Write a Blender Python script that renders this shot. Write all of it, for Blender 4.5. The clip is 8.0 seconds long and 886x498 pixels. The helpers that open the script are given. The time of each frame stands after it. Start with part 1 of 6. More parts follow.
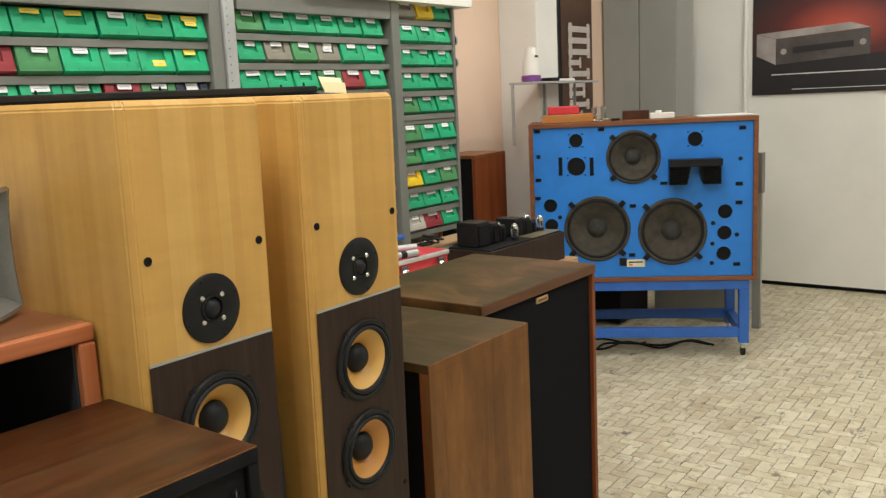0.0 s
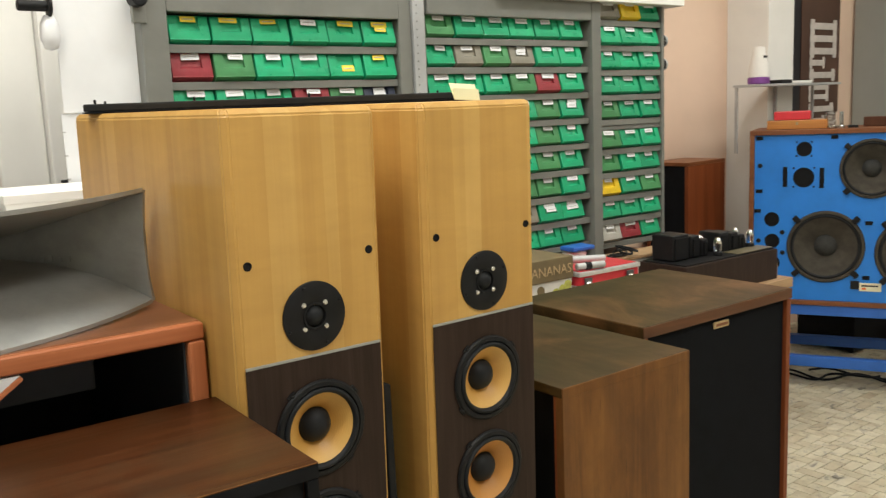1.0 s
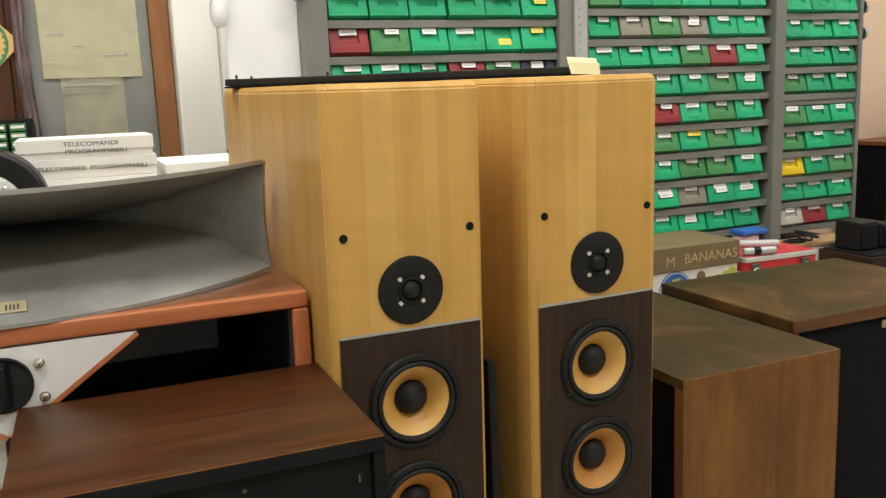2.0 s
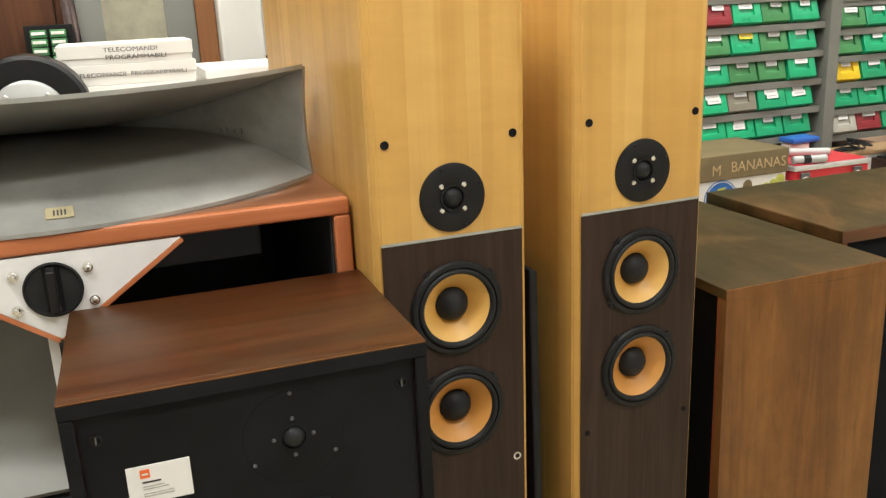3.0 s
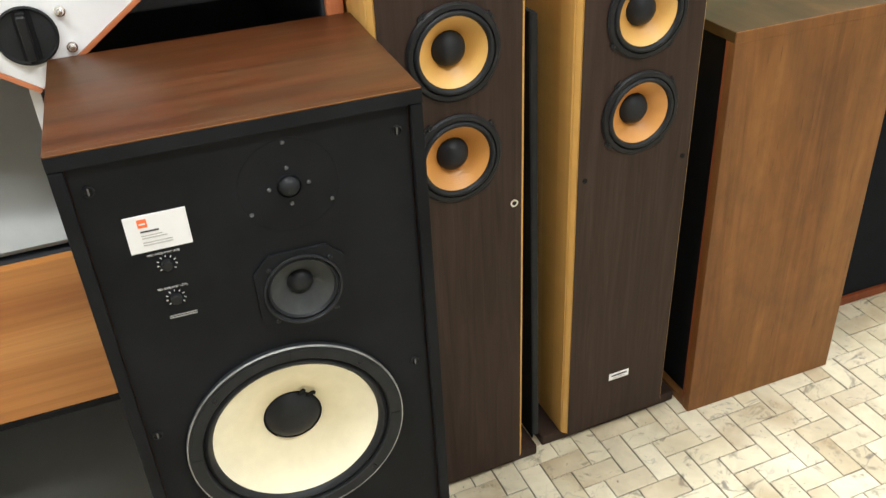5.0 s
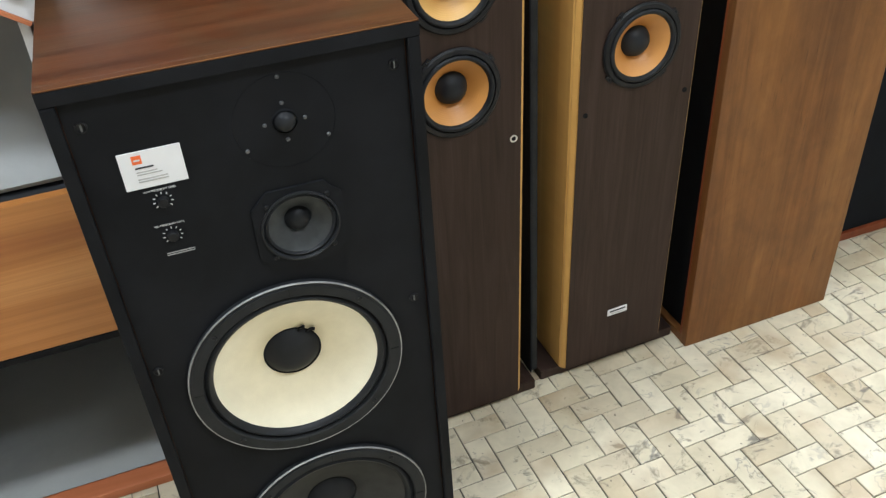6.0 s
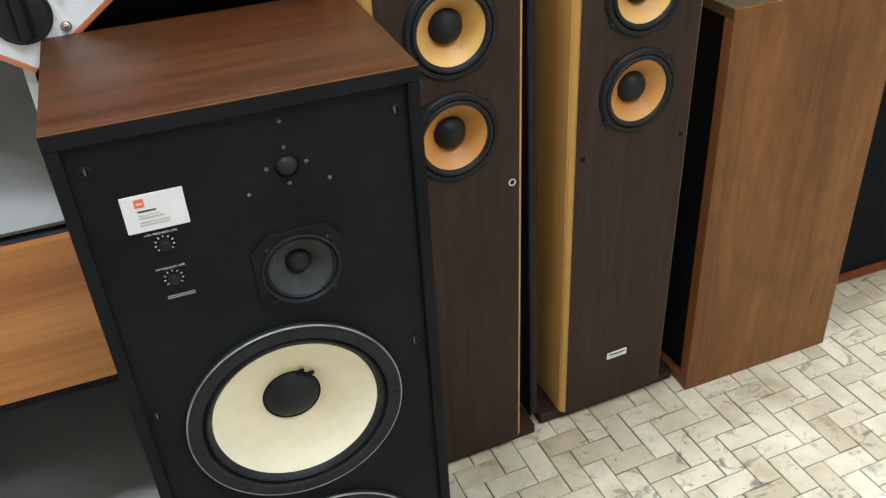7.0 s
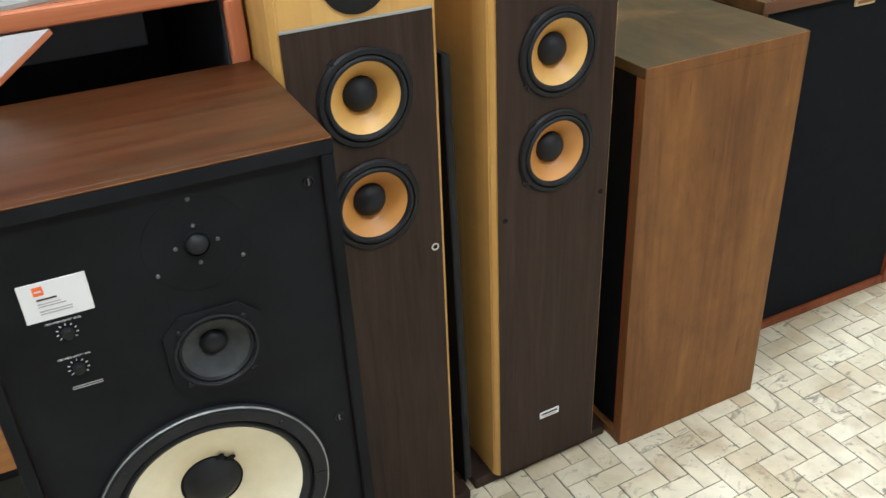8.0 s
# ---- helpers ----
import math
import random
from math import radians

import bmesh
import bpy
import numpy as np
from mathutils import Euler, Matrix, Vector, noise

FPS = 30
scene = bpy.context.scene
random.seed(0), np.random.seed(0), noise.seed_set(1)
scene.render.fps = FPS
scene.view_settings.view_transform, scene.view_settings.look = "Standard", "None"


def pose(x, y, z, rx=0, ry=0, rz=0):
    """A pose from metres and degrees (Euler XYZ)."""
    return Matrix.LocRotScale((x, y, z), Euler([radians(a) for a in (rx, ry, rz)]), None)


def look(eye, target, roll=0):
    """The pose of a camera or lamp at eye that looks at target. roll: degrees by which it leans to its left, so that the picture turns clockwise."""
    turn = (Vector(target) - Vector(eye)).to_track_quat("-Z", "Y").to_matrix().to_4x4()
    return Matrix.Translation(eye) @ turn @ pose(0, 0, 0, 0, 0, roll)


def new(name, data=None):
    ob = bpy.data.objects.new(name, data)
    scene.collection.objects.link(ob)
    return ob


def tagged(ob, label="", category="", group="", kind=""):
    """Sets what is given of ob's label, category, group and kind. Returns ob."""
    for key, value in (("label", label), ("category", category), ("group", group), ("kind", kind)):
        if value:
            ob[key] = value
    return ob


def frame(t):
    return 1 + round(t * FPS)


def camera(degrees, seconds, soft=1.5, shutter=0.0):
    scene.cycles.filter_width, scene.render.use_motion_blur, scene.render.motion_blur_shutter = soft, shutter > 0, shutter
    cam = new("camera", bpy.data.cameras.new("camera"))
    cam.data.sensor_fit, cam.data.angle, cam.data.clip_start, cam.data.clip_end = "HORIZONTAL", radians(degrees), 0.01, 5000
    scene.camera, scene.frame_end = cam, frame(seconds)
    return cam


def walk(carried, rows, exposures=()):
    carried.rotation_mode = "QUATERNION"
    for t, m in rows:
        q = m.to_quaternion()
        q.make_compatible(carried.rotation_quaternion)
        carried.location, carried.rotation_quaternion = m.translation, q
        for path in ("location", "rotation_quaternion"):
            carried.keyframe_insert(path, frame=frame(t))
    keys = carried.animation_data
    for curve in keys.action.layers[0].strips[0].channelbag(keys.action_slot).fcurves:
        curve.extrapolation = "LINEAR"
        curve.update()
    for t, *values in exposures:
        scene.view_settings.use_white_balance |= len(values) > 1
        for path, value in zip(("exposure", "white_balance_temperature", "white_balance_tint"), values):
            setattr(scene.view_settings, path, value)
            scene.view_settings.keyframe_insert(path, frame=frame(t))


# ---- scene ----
cam = camera(53.9, 8.0, 1.3, 0.15)
PATH = [
    (0, (-0.2358, -0.8287, 1.4104), (1.3237, 0.3775, 1.0737), -2.72),
    (0.5, (-0.1430, -0.8642, 1.4105), (1.2663, 0.5185, 1.0912), -2.62),
    (1, (-0.0368, -0.9185, 1.4128), (1.1334, 0.6735, 1.1028), -2.40),
    (1.5, (0.0570, -0.9563, 1.4099), (1.0082, 0.7755, 1.0997), -2.38),
    (2, (0.1071, -0.9792, 1.4103), (0.8753, 0.8337, 1.0590), -2.32),
    (2.2, (0.1081, -0.9795, 1.4086), (0.8307, 0.8456, 1.0253), -2.39),
    (3.3, (0.1085, -0.9635, 1.4059), (0.7512, 0.8231, 0.7774), -2.61),
    (3.5, (0.1105, -0.9601, 1.4046), (0.7438, 0.8078, 0.7166), -2.67),
    (4, (0.1131, -0.9528, 1.3984), (0.7203, 0.7545, 0.5519), -2.94),
    (4.5, (0.1173, -0.9503, 1.3946), (0.7011, 0.7142, 0.4521), -3.20),
    (5, (0.1184, -0.9434, 1.3885), (0.6758, 0.6543, 0.3225), -3.54),
    (5.2, (0.1214, -0.9406, 1.3864), (0.6604, 0.6211, 0.2592), -3.58),
    (6.3, (0.1222, -0.9388, 1.3843), (0.6443, 0.5834, 0.1967), -3.88),
    (6.5, (0.1207, -0.9404, 1.3841), (0.6519, 0.5992, 0.2232), -3.77),
    (7, (0.1163, -0.9420, 1.3843), (0.6708, 0.6323, 0.2823), -3.72),
    (7.5, (0.1199, -0.9421, 1.3891), (0.6981, 0.6435, 0.3160), -3.48),
    (8, (0.1436, -0.9142, 1.3902), (0.8705, 0.6517, 0.3804), -3.15),
]
EXPOSURES = [(0, -0.59, 6300, 7), (2.2, -0.65, 6400, 7), (3.3, 0.02, 6300, 8), (4.5, 0.26, 6150, 9), (5.2, 0.12, 5700, 8), (6.3, -0.18, 5400, 8), (8, -0.12, 5400, 8)]
walk(cam, [(t, look(eye, target, roll)) for t, eye, target, roll in PATH], EXPOSURES)

# ---- world, lamps, exposure ----
scene.view_settings.exposure = 0.0
world = bpy.data.worlds.new("world")
scene.world = world
world.use_nodes = True
world.node_tree.nodes["Background"].inputs[0].default_value = (0.75, 0.82, 0.95, 1)
world.node_tree.nodes["Background"].inputs[1].default_value = 0.05
LAMP_COLOUR = (1.0, 0.955, 0.87)
CEILING_Z = 3.05
LAMP_SPOTS = [(-0.55, -0.3, 39), (0.05, 1.1, 30), (0.9, -1.3, 42), (1.35, 0.6, 31), (2.9, -1.4, 11), (3.1, 0.7, 28), (4.9, -1.2, 12), (4.9, 0.6, 17)]


# ---- materials ----
def nodes_of(name):
    m = bpy.data.materials.new(name)
    m.use_nodes = True
    t = m.node_tree
    return m, t, t.nodes["Principled BSDF"]


def node(t, kind, **values):
    n = t.nodes.new(kind)
    for k, v in values.items():
        n.inputs[k].default_value = v
    return n


def ramp(t, fac, stops):
    r = t.nodes.new("ShaderNodeValToRGB")
    while len(r.color_ramp.elements) < len(stops):
        r.color_ramp.elements.new(0.5)
    for e, (p, c) in zip(r.color_ramp.elements, stops):
        e.position, e.color = p, (*c, 1)
    t.links.new(fac, r.inputs[0])
    return r.outputs[0]


def mix(t, fac, a, b, mode="MIX"):
    m = t.nodes.new("ShaderNodeMix")
    m.data_type, m.blend_type = "RGBA", mode
    for sock, v in ((m.inputs[0], fac), (m.inputs[6], a), (m.inputs[7], b)):
        if isinstance(v, (int, float)):
            sock.default_value = v
        elif isinstance(v, tuple):
            sock.default_value = (*v, 1)
        else:
            t.links.new(v, sock)
    return m.outputs[2]


def coords(t, scale=(1, 1, 1), jitter=False):
    tc = t.nodes.new("ShaderNodeTexCoord")
    mp = t.nodes.new("ShaderNodeMapping")
    mp.inputs["Scale"].default_value = scale
    t.links.new(tc.outputs["Object"], mp.inputs[0])
    if jitter:
        info = t.nodes.new("ShaderNodeObjectInfo")
        mul = node(t, "ShaderNodeMath")
        mul.operation = "MULTIPLY"
        mul.inputs[1].default_value = 37.0
        t.links.new(info.outputs["Random"], mul.inputs[0])
        t.links.new(mul.outputs[0], mp.inputs["Location"])
    return mp.outputs[0]


def noisy(t, vec, scale, detail=4.0, rough=0.6, distortion=0.0):
    n = node(t, "ShaderNodeTexNoise", Scale=scale, Detail=detail, Roughness=rough, Distortion=distortion)
    t.links.new(vec, n.inputs["Vector"])
    return n.outputs["Fac"]


def bumped(t, b, height, strength, distance=0.002):
    n = node(t, "ShaderNodeBump", Strength=strength, Distance=distance)
    t.links.new(height, n.inputs["Height"])
    t.links.new(n.outputs[0], b.inputs["Normal"])


def spread(t, fac, lo, hi):
    m = node(t, "ShaderNodeMapRange")
    m.inputs["To Min"].default_value, m.inputs["To Max"].default_value = lo, hi
    t.links.new(fac, m.inputs[0])
    return m.outputs[0]


def aged_top(name):
    """Old oiled walnut top: dark olive-brown with worn lighter patches, rings and dust."""
    m, t, b = nodes_of(name)
    fig = noisy(t, coords(t, (1, 0.08, 1), True), 22.0, 4.0, 0.6, 0.5)
    patch = noisy(t, coords(t, (1, 1, 1), True), 3.4, 6.0, 0.62, 0.8)
    fine = noisy(t, coords(t, (1, 0.2, 1), True), 60.0, 4.0, 0.7)
    c = ramp(t, fig, [(0.3, (0.045, 0.025, 0.008)), (0.7, (0.082, 0.046, 0.016))])
    c = mix(t, ramp(t, patch, [(0.46, (0, 0, 0)), (0.66, (0.75, 0.75, 0.75))]), c, (0.037, 0.031, 0.013))
    c = mix(t, ramp(t, patch, [(0.30, (0.9, 0.9, 0.9)), (0.46, (0, 0, 0))]), c, (0.150, 0.074, 0.028))
    c = mix(t, 0.45, c, ramp(t, fine, [(0.35, (0.66, 0.64, 0.6)), (0.65, (1.1, 1.1, 1.1))]), "MULTIPLY")
    t.links.new(c, b.inputs["Base Color"])
    t.links.new(spread(t, patch, 0.3, 0.62), b.inputs["Roughness"])
    b.inputs["Specular IOR Level"].default_value = 0.2
    bumped(t, b, fine, 0.08, 0.001)
    return m


def wood(name, dark, mid, light, grain="z", rough=0.35, bands=9.0, fine=1.0, coat=0.0, stain=0.0, gloss=0.4):
    """Veneer with long figure along one axis, fine pores and slow stains."""
    m, t, b = nodes_of(name)
    s = {"x": (0.06, 1, 1), "y": (1, 0.06, 1), "z": (1, 1, 0.06)}[grain]
    f = {"x": (0.012, 1, 1), "y": (1, 0.012, 1), "z": (1, 1, 0.012)}[grain]
    v = coords(t, s, True)
    figure = noisy(t, v, bands, 5.0, 0.62, 0.9)
    pores = noisy(t, coords(t, f, True), 240.0, 3.0, 0.7)
    slow = noisy(t, coords(t, (1, 1, 1), True), 3.1, 2.0)
    c = ramp(t, figure, [(0.28, dark), (0.5, mid), (0.72, light)])
    p = ramp(t, pores, [(0.35, (0.62, 0.58, 0.55)), (0.62, (1, 1, 1))])
    c = mix(t, 0.55 * fine, c, p, "MULTIPLY")
    c = mix(t, 0.35, c, ramp(t, slow, [(0.3, (0.72, 0.7, 0.68)), (0.7, (1.12, 1.1, 1.06))]), "MULTIPLY")
    if stain:
        marks = noisy(t, coords(t), 5.5, 6.0, 0.65, 0.6)
        c = mix(t, spread(t, ramp(t, marks, [(0.45, (0, 0, 0)), (0.7, (1, 1, 1))]), 0.0, stain), c, (0.055, 0.045, 0.024))
    t.links.new(c, b.inputs["Base Color"])
    t.links.new(spread(t, pores, rough - 0.07, rough + 0.16), b.inputs["Roughness"])
    b.inputs["Coat Weight"].default_value = coat
    b.inputs["Specular IOR Level"].default_value = gloss
    b.inputs["Coat Roughness"].default_value = 0.25
    bumped(t, b, pores, 0.12, 0.001)
    return m


def mottled_walnut(name):
    """Old oiled walnut side: broad soft streaks, grey-brown and golden clouds, short dark flecks."""
    m, t, b = nodes_of(name)
    broad = noisy(t, coords(t, (1, 1, 0.10), True), 9.0, 4.0, 0.6, 1.2)
    cloud = noisy(t, coords(t, (1, 1, 0.45), True), 5.0, 5.0, 0.6, 0.8)
    streak = noisy(t, coords(t, (1, 1, 0.03), True), 75.0, 4.0, 0.65, 0.4)
    fleck = noisy(t, coords(t, (1, 1, 0.09), True), 120.0, 3.0, 0.6)
    c = ramp(t, broad, [(0.30, (0.125, 0.050, 0.0145)), (0.5, (0.19, 0.083, 0.0235)), (0.70, (0.245, 0.114, 0.033))])
    c = mix(t, ramp(t, cloud, [(0.50, (0, 0, 0)), (0.70, (0.65, 0.65, 0.65))]), c, (0.115, 0.054, 0.022))
    c = mix(t, ramp(t, cloud, [(0.28, (0.6, 0.6, 0.6)), (0.45, (0, 0, 0))]), c, (0.255, 0.104, 0.026))
    c = mix(t, 0.40, c, ramp(t, streak, [(0.32, (0.66, 0.60, 0.55)), (0.62, (1.1, 1.1, 1.1))]), "MULTIPLY")
    mott = noisy(t, coords(t, (1, 1, 0.7), True), 16.0, 6.0, 0.7, 0.5)
    c = mix(t, 0.5, c, ramp(t, mott, [(0.32, (0.66, 0.66, 0.66)), (0.62, (1.08, 1.08, 1.06))]), "MULTIPLY")
    c = mix(t, ramp(t, fleck, [(0.64, (0, 0, 0)), (0.74, (0.55, 0.55, 0.55))]), c, (0.07, 0.028, 0.010))
    t.links.new(c, b.inputs["Base Color"])
    t.links.new(spread(t, cloud, 0.34, 0.58), b.inputs["Roughness"])
    b.inputs["Specular IOR Level"].default_value = 0.22
    bumped(t, b, streak, 0.08, 0.001)
    return m


def maple(name):
    """Honey maple veneer: narrow leaves laid side by side, each its own tone, with soft streaks and faint curl."""
    m, t, b = nodes_of(name)
    flat = coords(t, (1, 1, 0.012), True)
    leaves = node(t, "ShaderNodeTexVoronoi", Scale=24.0, Randomness=0.7)
    t.links.new(flat, leaves.inputs["Vector"])
    tone = t.nodes.new("ShaderNodeSeparateColor")
    t.links.new(leaves.outputs["Color"], tone.inputs[0])
    streak = noisy(t, coords(t, (1, 1, 0.035), True), 21.0, 4.0, 0.55, 0.5)
    curl = noisy(t, coords(t, (1, 1, 0.5), True), 7.0, 3.0, 0.55, 0.4)
    cross = noisy(t, coords(t, (0.3, 0.3, 1), True), 30.0, 4.0, 0.6, 0.6)
    pores = noisy(t, coords(t, (1, 1, 0.012), True), 210.0, 2.0, 0.6)
    c = ramp(t, tone.outputs[0], [(0.0, (0.555, 0.322, 0.084)), (0.35, (0.590, 0.350, 0.096)), (0.7, (0.610, 0.370, 0.106)), (1.0, (0.640, 0.400, 0.124))])
    c = mix(t, 0.42, c, ramp(t, streak, [(0.30, (0.76, 0.70, 0.60)), (0.55, (1.0, 1.0, 1.0)), (0.72, (1.07, 1.07, 1.06))]), "MULTIPLY")
    c = mix(t, 0.40, c, ramp(t, curl, [(0.30, (0.78, 0.73, 0.64)), (0.65, (1.08, 1.08, 1.08))]), "MULTIPLY")
    c = mix(t, 0.22, c, ramp(t, cross, [(0.32, (0.80, 0.76, 0.68)), (0.62, (1.09, 1.09, 1.07))]), "MULTIPLY")
    c = mix(t, 0.06, c, ramp(t, pores, [(0.35, (0.66, 0.58, 0.5)), (0.6, (1, 1, 1))]), "MULTIPLY")
    t.links.new(c, b.inputs["Base Color"])
    t.links.new(spread(t, curl, 0.36, 0.5), b.inputs["Roughness"])
    b.inputs["Coat Weight"].default_value = 0.1
    b.inputs["Coat Roughness"].default_value = 0.2
    bumped(t, b, pores, 0.06, 0.001)
    return m


def paint(name, colour, rough=0.5, metal=0.0, vary=0.12, scale=14.0, grain=220.0, bump=0.05, dirt=0.0, spec=0.5, each=0.0):
    """Painted, plastic or cast surface with slow variation, fine grain and optional dirt."""
    m, t, b = nodes_of(name)
    slow = noisy(t, coords(t, (1, 1, 1), True), scale, 4.0)
    fine = noisy(t, coords(t), grain, 2.0)
    lo, hi = tuple(c * (1 - vary) for c in colour), tuple(min(1, c * (1 + vary)) for c in colour)
    c = ramp(t, slow, [(0.3, lo), (0.7, hi)])
    if dirt:
        marks = noisy(t, coords(t), scale * 0.35, 7.0, 0.7, 0.5)
        c = mix(t, spread(t, ramp(t, marks, [(0.52, (0, 0, 0)), (0.75, (1, 1, 1))]), 0, dirt), c, tuple(x * 0.45 for x in colour))
    if each:
        info = t.nodes.new("ShaderNodeObjectInfo")
        g = spread(t, info.outputs["Random"], 1 - each, 1 + each)
        comb = t.nodes.new("ShaderNodeCombineColor")
        for i in range(3):
            t.links.new(g, comb.inputs[i])
        c = mix(t, 1.0, c, comb.outputs[0], "MULTIPLY")
    t.links.new(c, b.inputs["Base Color"])
    t.links.new(spread(t, slow, max(0.03, rough - 0.08), rough + 0.08), b.inputs["Roughness"])
    b.inputs["Metallic"].default_value = metal
    b.inputs["Specular IOR Level"].default_value = spec
    if bump:
        bumped(t, b, fine, bump, 0.001)
    return m


def glass_material():
    m, t, b = nodes_of("clear_glass")
    b.inputs["Transmission Weight"].default_value = 1.0
    b.inputs["Roughness"].default_value = 0.03
    b.inputs["Base Color"].default_value = (0.95, 0.97, 0.97, 1)
    return m


def glow(name, colour, strength):
    m, t, b = nodes_of(name)
    b.inputs["Emission Color"].default_value = (*colour, 1)
    b.inputs["Emission Strength"].default_value = strength
    b.inputs["Base Color"].default_value = (0.9, 0.9, 0.9, 1)
    return m


def marble(name, island):
    """Worn cream marble offcuts: every tile its own tint, with veins, grey stains and scuffs."""
    m, t, b = nodes_of(name)
    if island:
        geo = t.nodes.new("ShaderNodeNewGeometry")
        rnd = geo.outputs["Random Per Island"]
    else:
        info = t.nodes.new("ShaderNodeObjectInfo")
        rnd = info.outputs["Random"]
    tc = t.nodes.new("ShaderNodeNewGeometry")
    pos = tc.outputs["Position"]
    off = node(t, "ShaderNodeVectorMath")
    off.operation = "ADD"
    shift = t.nodes.new("ShaderNodeCombineXYZ")
    mul = node(t, "ShaderNodeMath")
    mul.operation = "MULTIPLY"
    mul.inputs[1].default_value = 61.0
    t.links.new(rnd, mul.inputs[0])
    t.links.new(mul.outputs[0], shift.inputs[2])
    t.links.new(pos, off.inputs[0])
    t.links.new(shift.outputs[0], off.inputs[1])
    own = off.outputs[0]
    tint = ramp(t, rnd, [(0.0, (0.60, 0.54, 0.39)), (0.25, (0.71, 0.66, 0.51)), (0.55, (0.64, 0.585, 0.43)), (0.8, (0.75, 0.70, 0.555)), (1.0, (0.54, 0.465, 0.32))])
    cloud = noisy(t, own, 13.0, 5.0, 0.62, 0.6)
    c = mix(t, 0.6, tint, ramp(t, cloud, [(0.3, (0.74, 0.73, 0.70)), (0.62, (1.08, 1.07, 1.05))]), "MULTIPLY")
    vein = noisy(t, own, 11.0, 3.0, 0.55, 0.7)
    vm = ramp(t, vein, [(0.485, (0, 0, 0)), (0.5, (0.8, 0.8, 0.8)), (0.515, (0, 0, 0))])
    gate = ramp(t, noisy(t, own, 5.0, 2.0), [(0.54, (0, 0, 0)), (0.66, (1, 1, 1))])
    c = mix(t, mix(t, 1.0, vm, gate, "MULTIPLY"), c, (0.26, 0.25, 0.23))
    blot = noisy(t, own, 19.0, 6.0, 0.7, 0.5)
    bm_ = ramp(t, blot, [(0.57, (0, 0, 0)), (0.67, (0.8, 0.8, 0.8))])
    c = mix(t, bm_, c, (0.21, 0.18, 0.13))
    scuff = noisy(t, pos, 27.0, 6.0, 0.72, 0.7)
    c = mix(t, ramp(t, scuff, [(0.635, (0, 0, 0)), (0.72, (0.85, 0.85, 0.85))]), c, (0.15, 0.13, 0.10))
    smear_at = node(t, "ShaderNodeMapping", Scale=(0.75, 1.6, 1.0), Rotation=(0, 0, 0.7))
    t.links.new(pos, smear_at.inputs[0])
    smear = noisy(t, smear_at.outputs[0], 12.0, 5.0, 0.62, 0.9)
    c = mix(t, ramp(t, smear, [(0.615, (0, 0, 0)), (0.68, (0.8, 0.8, 0.8))]), c, (0.13, 0.12, 0.105))
    brown = noisy(t, own, 7.5, 3.0, 0.5)
    c = mix(t, ramp(t, brown, [(0.52, (0, 0, 0)), (0.68, (0.6, 0.6, 0.6))]), c, (0.42, 0.32, 0.19))
    speck = noisy(t, pos, 70.0, 2.0, 0.5)
    c = mix(t, ramp(t, speck, [(0.72, (0, 0, 0)), (0.76, (0.8, 0.8, 0.8))]), c, (0.12, 0.10, 0.08))
    wear = noisy(t, pos, 2.3, 5.0, 0.6)
    c = mix(t, 0.5, c, ramp(t, wear, [(0.3, (0.74, 0.72, 0.67)), (0.65, (1.02, 1.01, 1.0))]), "MULTIPLY")
    t.links.new(c, b.inputs["Base Color"])
    t.links.new(spread(t, cloud, 0.22, 0.5), b.inputs["Roughness"])
    bumped(t, b, cloud, 0.1, 0.002)
    return m


def cone_material(name, inner, outer, r0, r1, rough=0.5):
    """Pressed cone: colour drifts from the coil to the edge, with fine pressed rings."""
    m, t, b = nodes_of(name)
    tc = t.nodes.new("ShaderNodeTexCoord")
    sep = t.nodes.new("ShaderNodeSeparateXYZ")
    t.links.new(tc.outputs["Object"], sep.inputs[0])
    flat = t.nodes.new("ShaderNodeCombineXYZ")
    t.links.new(sep.outputs[0], flat.inputs[0])
    t.links.new(sep.outputs[2], flat.inputs[2])
    ln = node(t, "ShaderNodeVectorMath")
    ln.operation = "LENGTH"
    t.links.new(flat.outputs[0], ln.inputs[0])
    mr = node(t, "ShaderNodeMapRange")
    mr.inputs["From Min"].default_value, mr.inputs["From Max"].default_value = r0, r1
    t.links.new(ln.outputs["Value"], mr.inputs[0])
    c = ramp(t, mr.outputs[0], [(0.0, inner), (1.0, outer)])
    blot = noisy(t, coords(t), 40.0, 5.0)
    c = mix(t, 0.35, c, ramp(t, blot, [(0.3, (0.82, 0.8, 0.76)), (0.7, (1.06, 1.05, 1.04))]), "MULTIPLY")
    t.links.new(c, b.inputs["Base Color"])
    b.inputs["Roughness"].default_value = rough
    wave = node(t, "ShaderNodeTexWave", Scale=110.0)
    wave.wave_type, wave.rings_direction = "RINGS", "Y"
    t.links.new(tc.outputs["Object"], wave.inputs["Vector"])
    bumped(t, b, wave.outputs["Fac"], 0.12, 0.001)
    return m


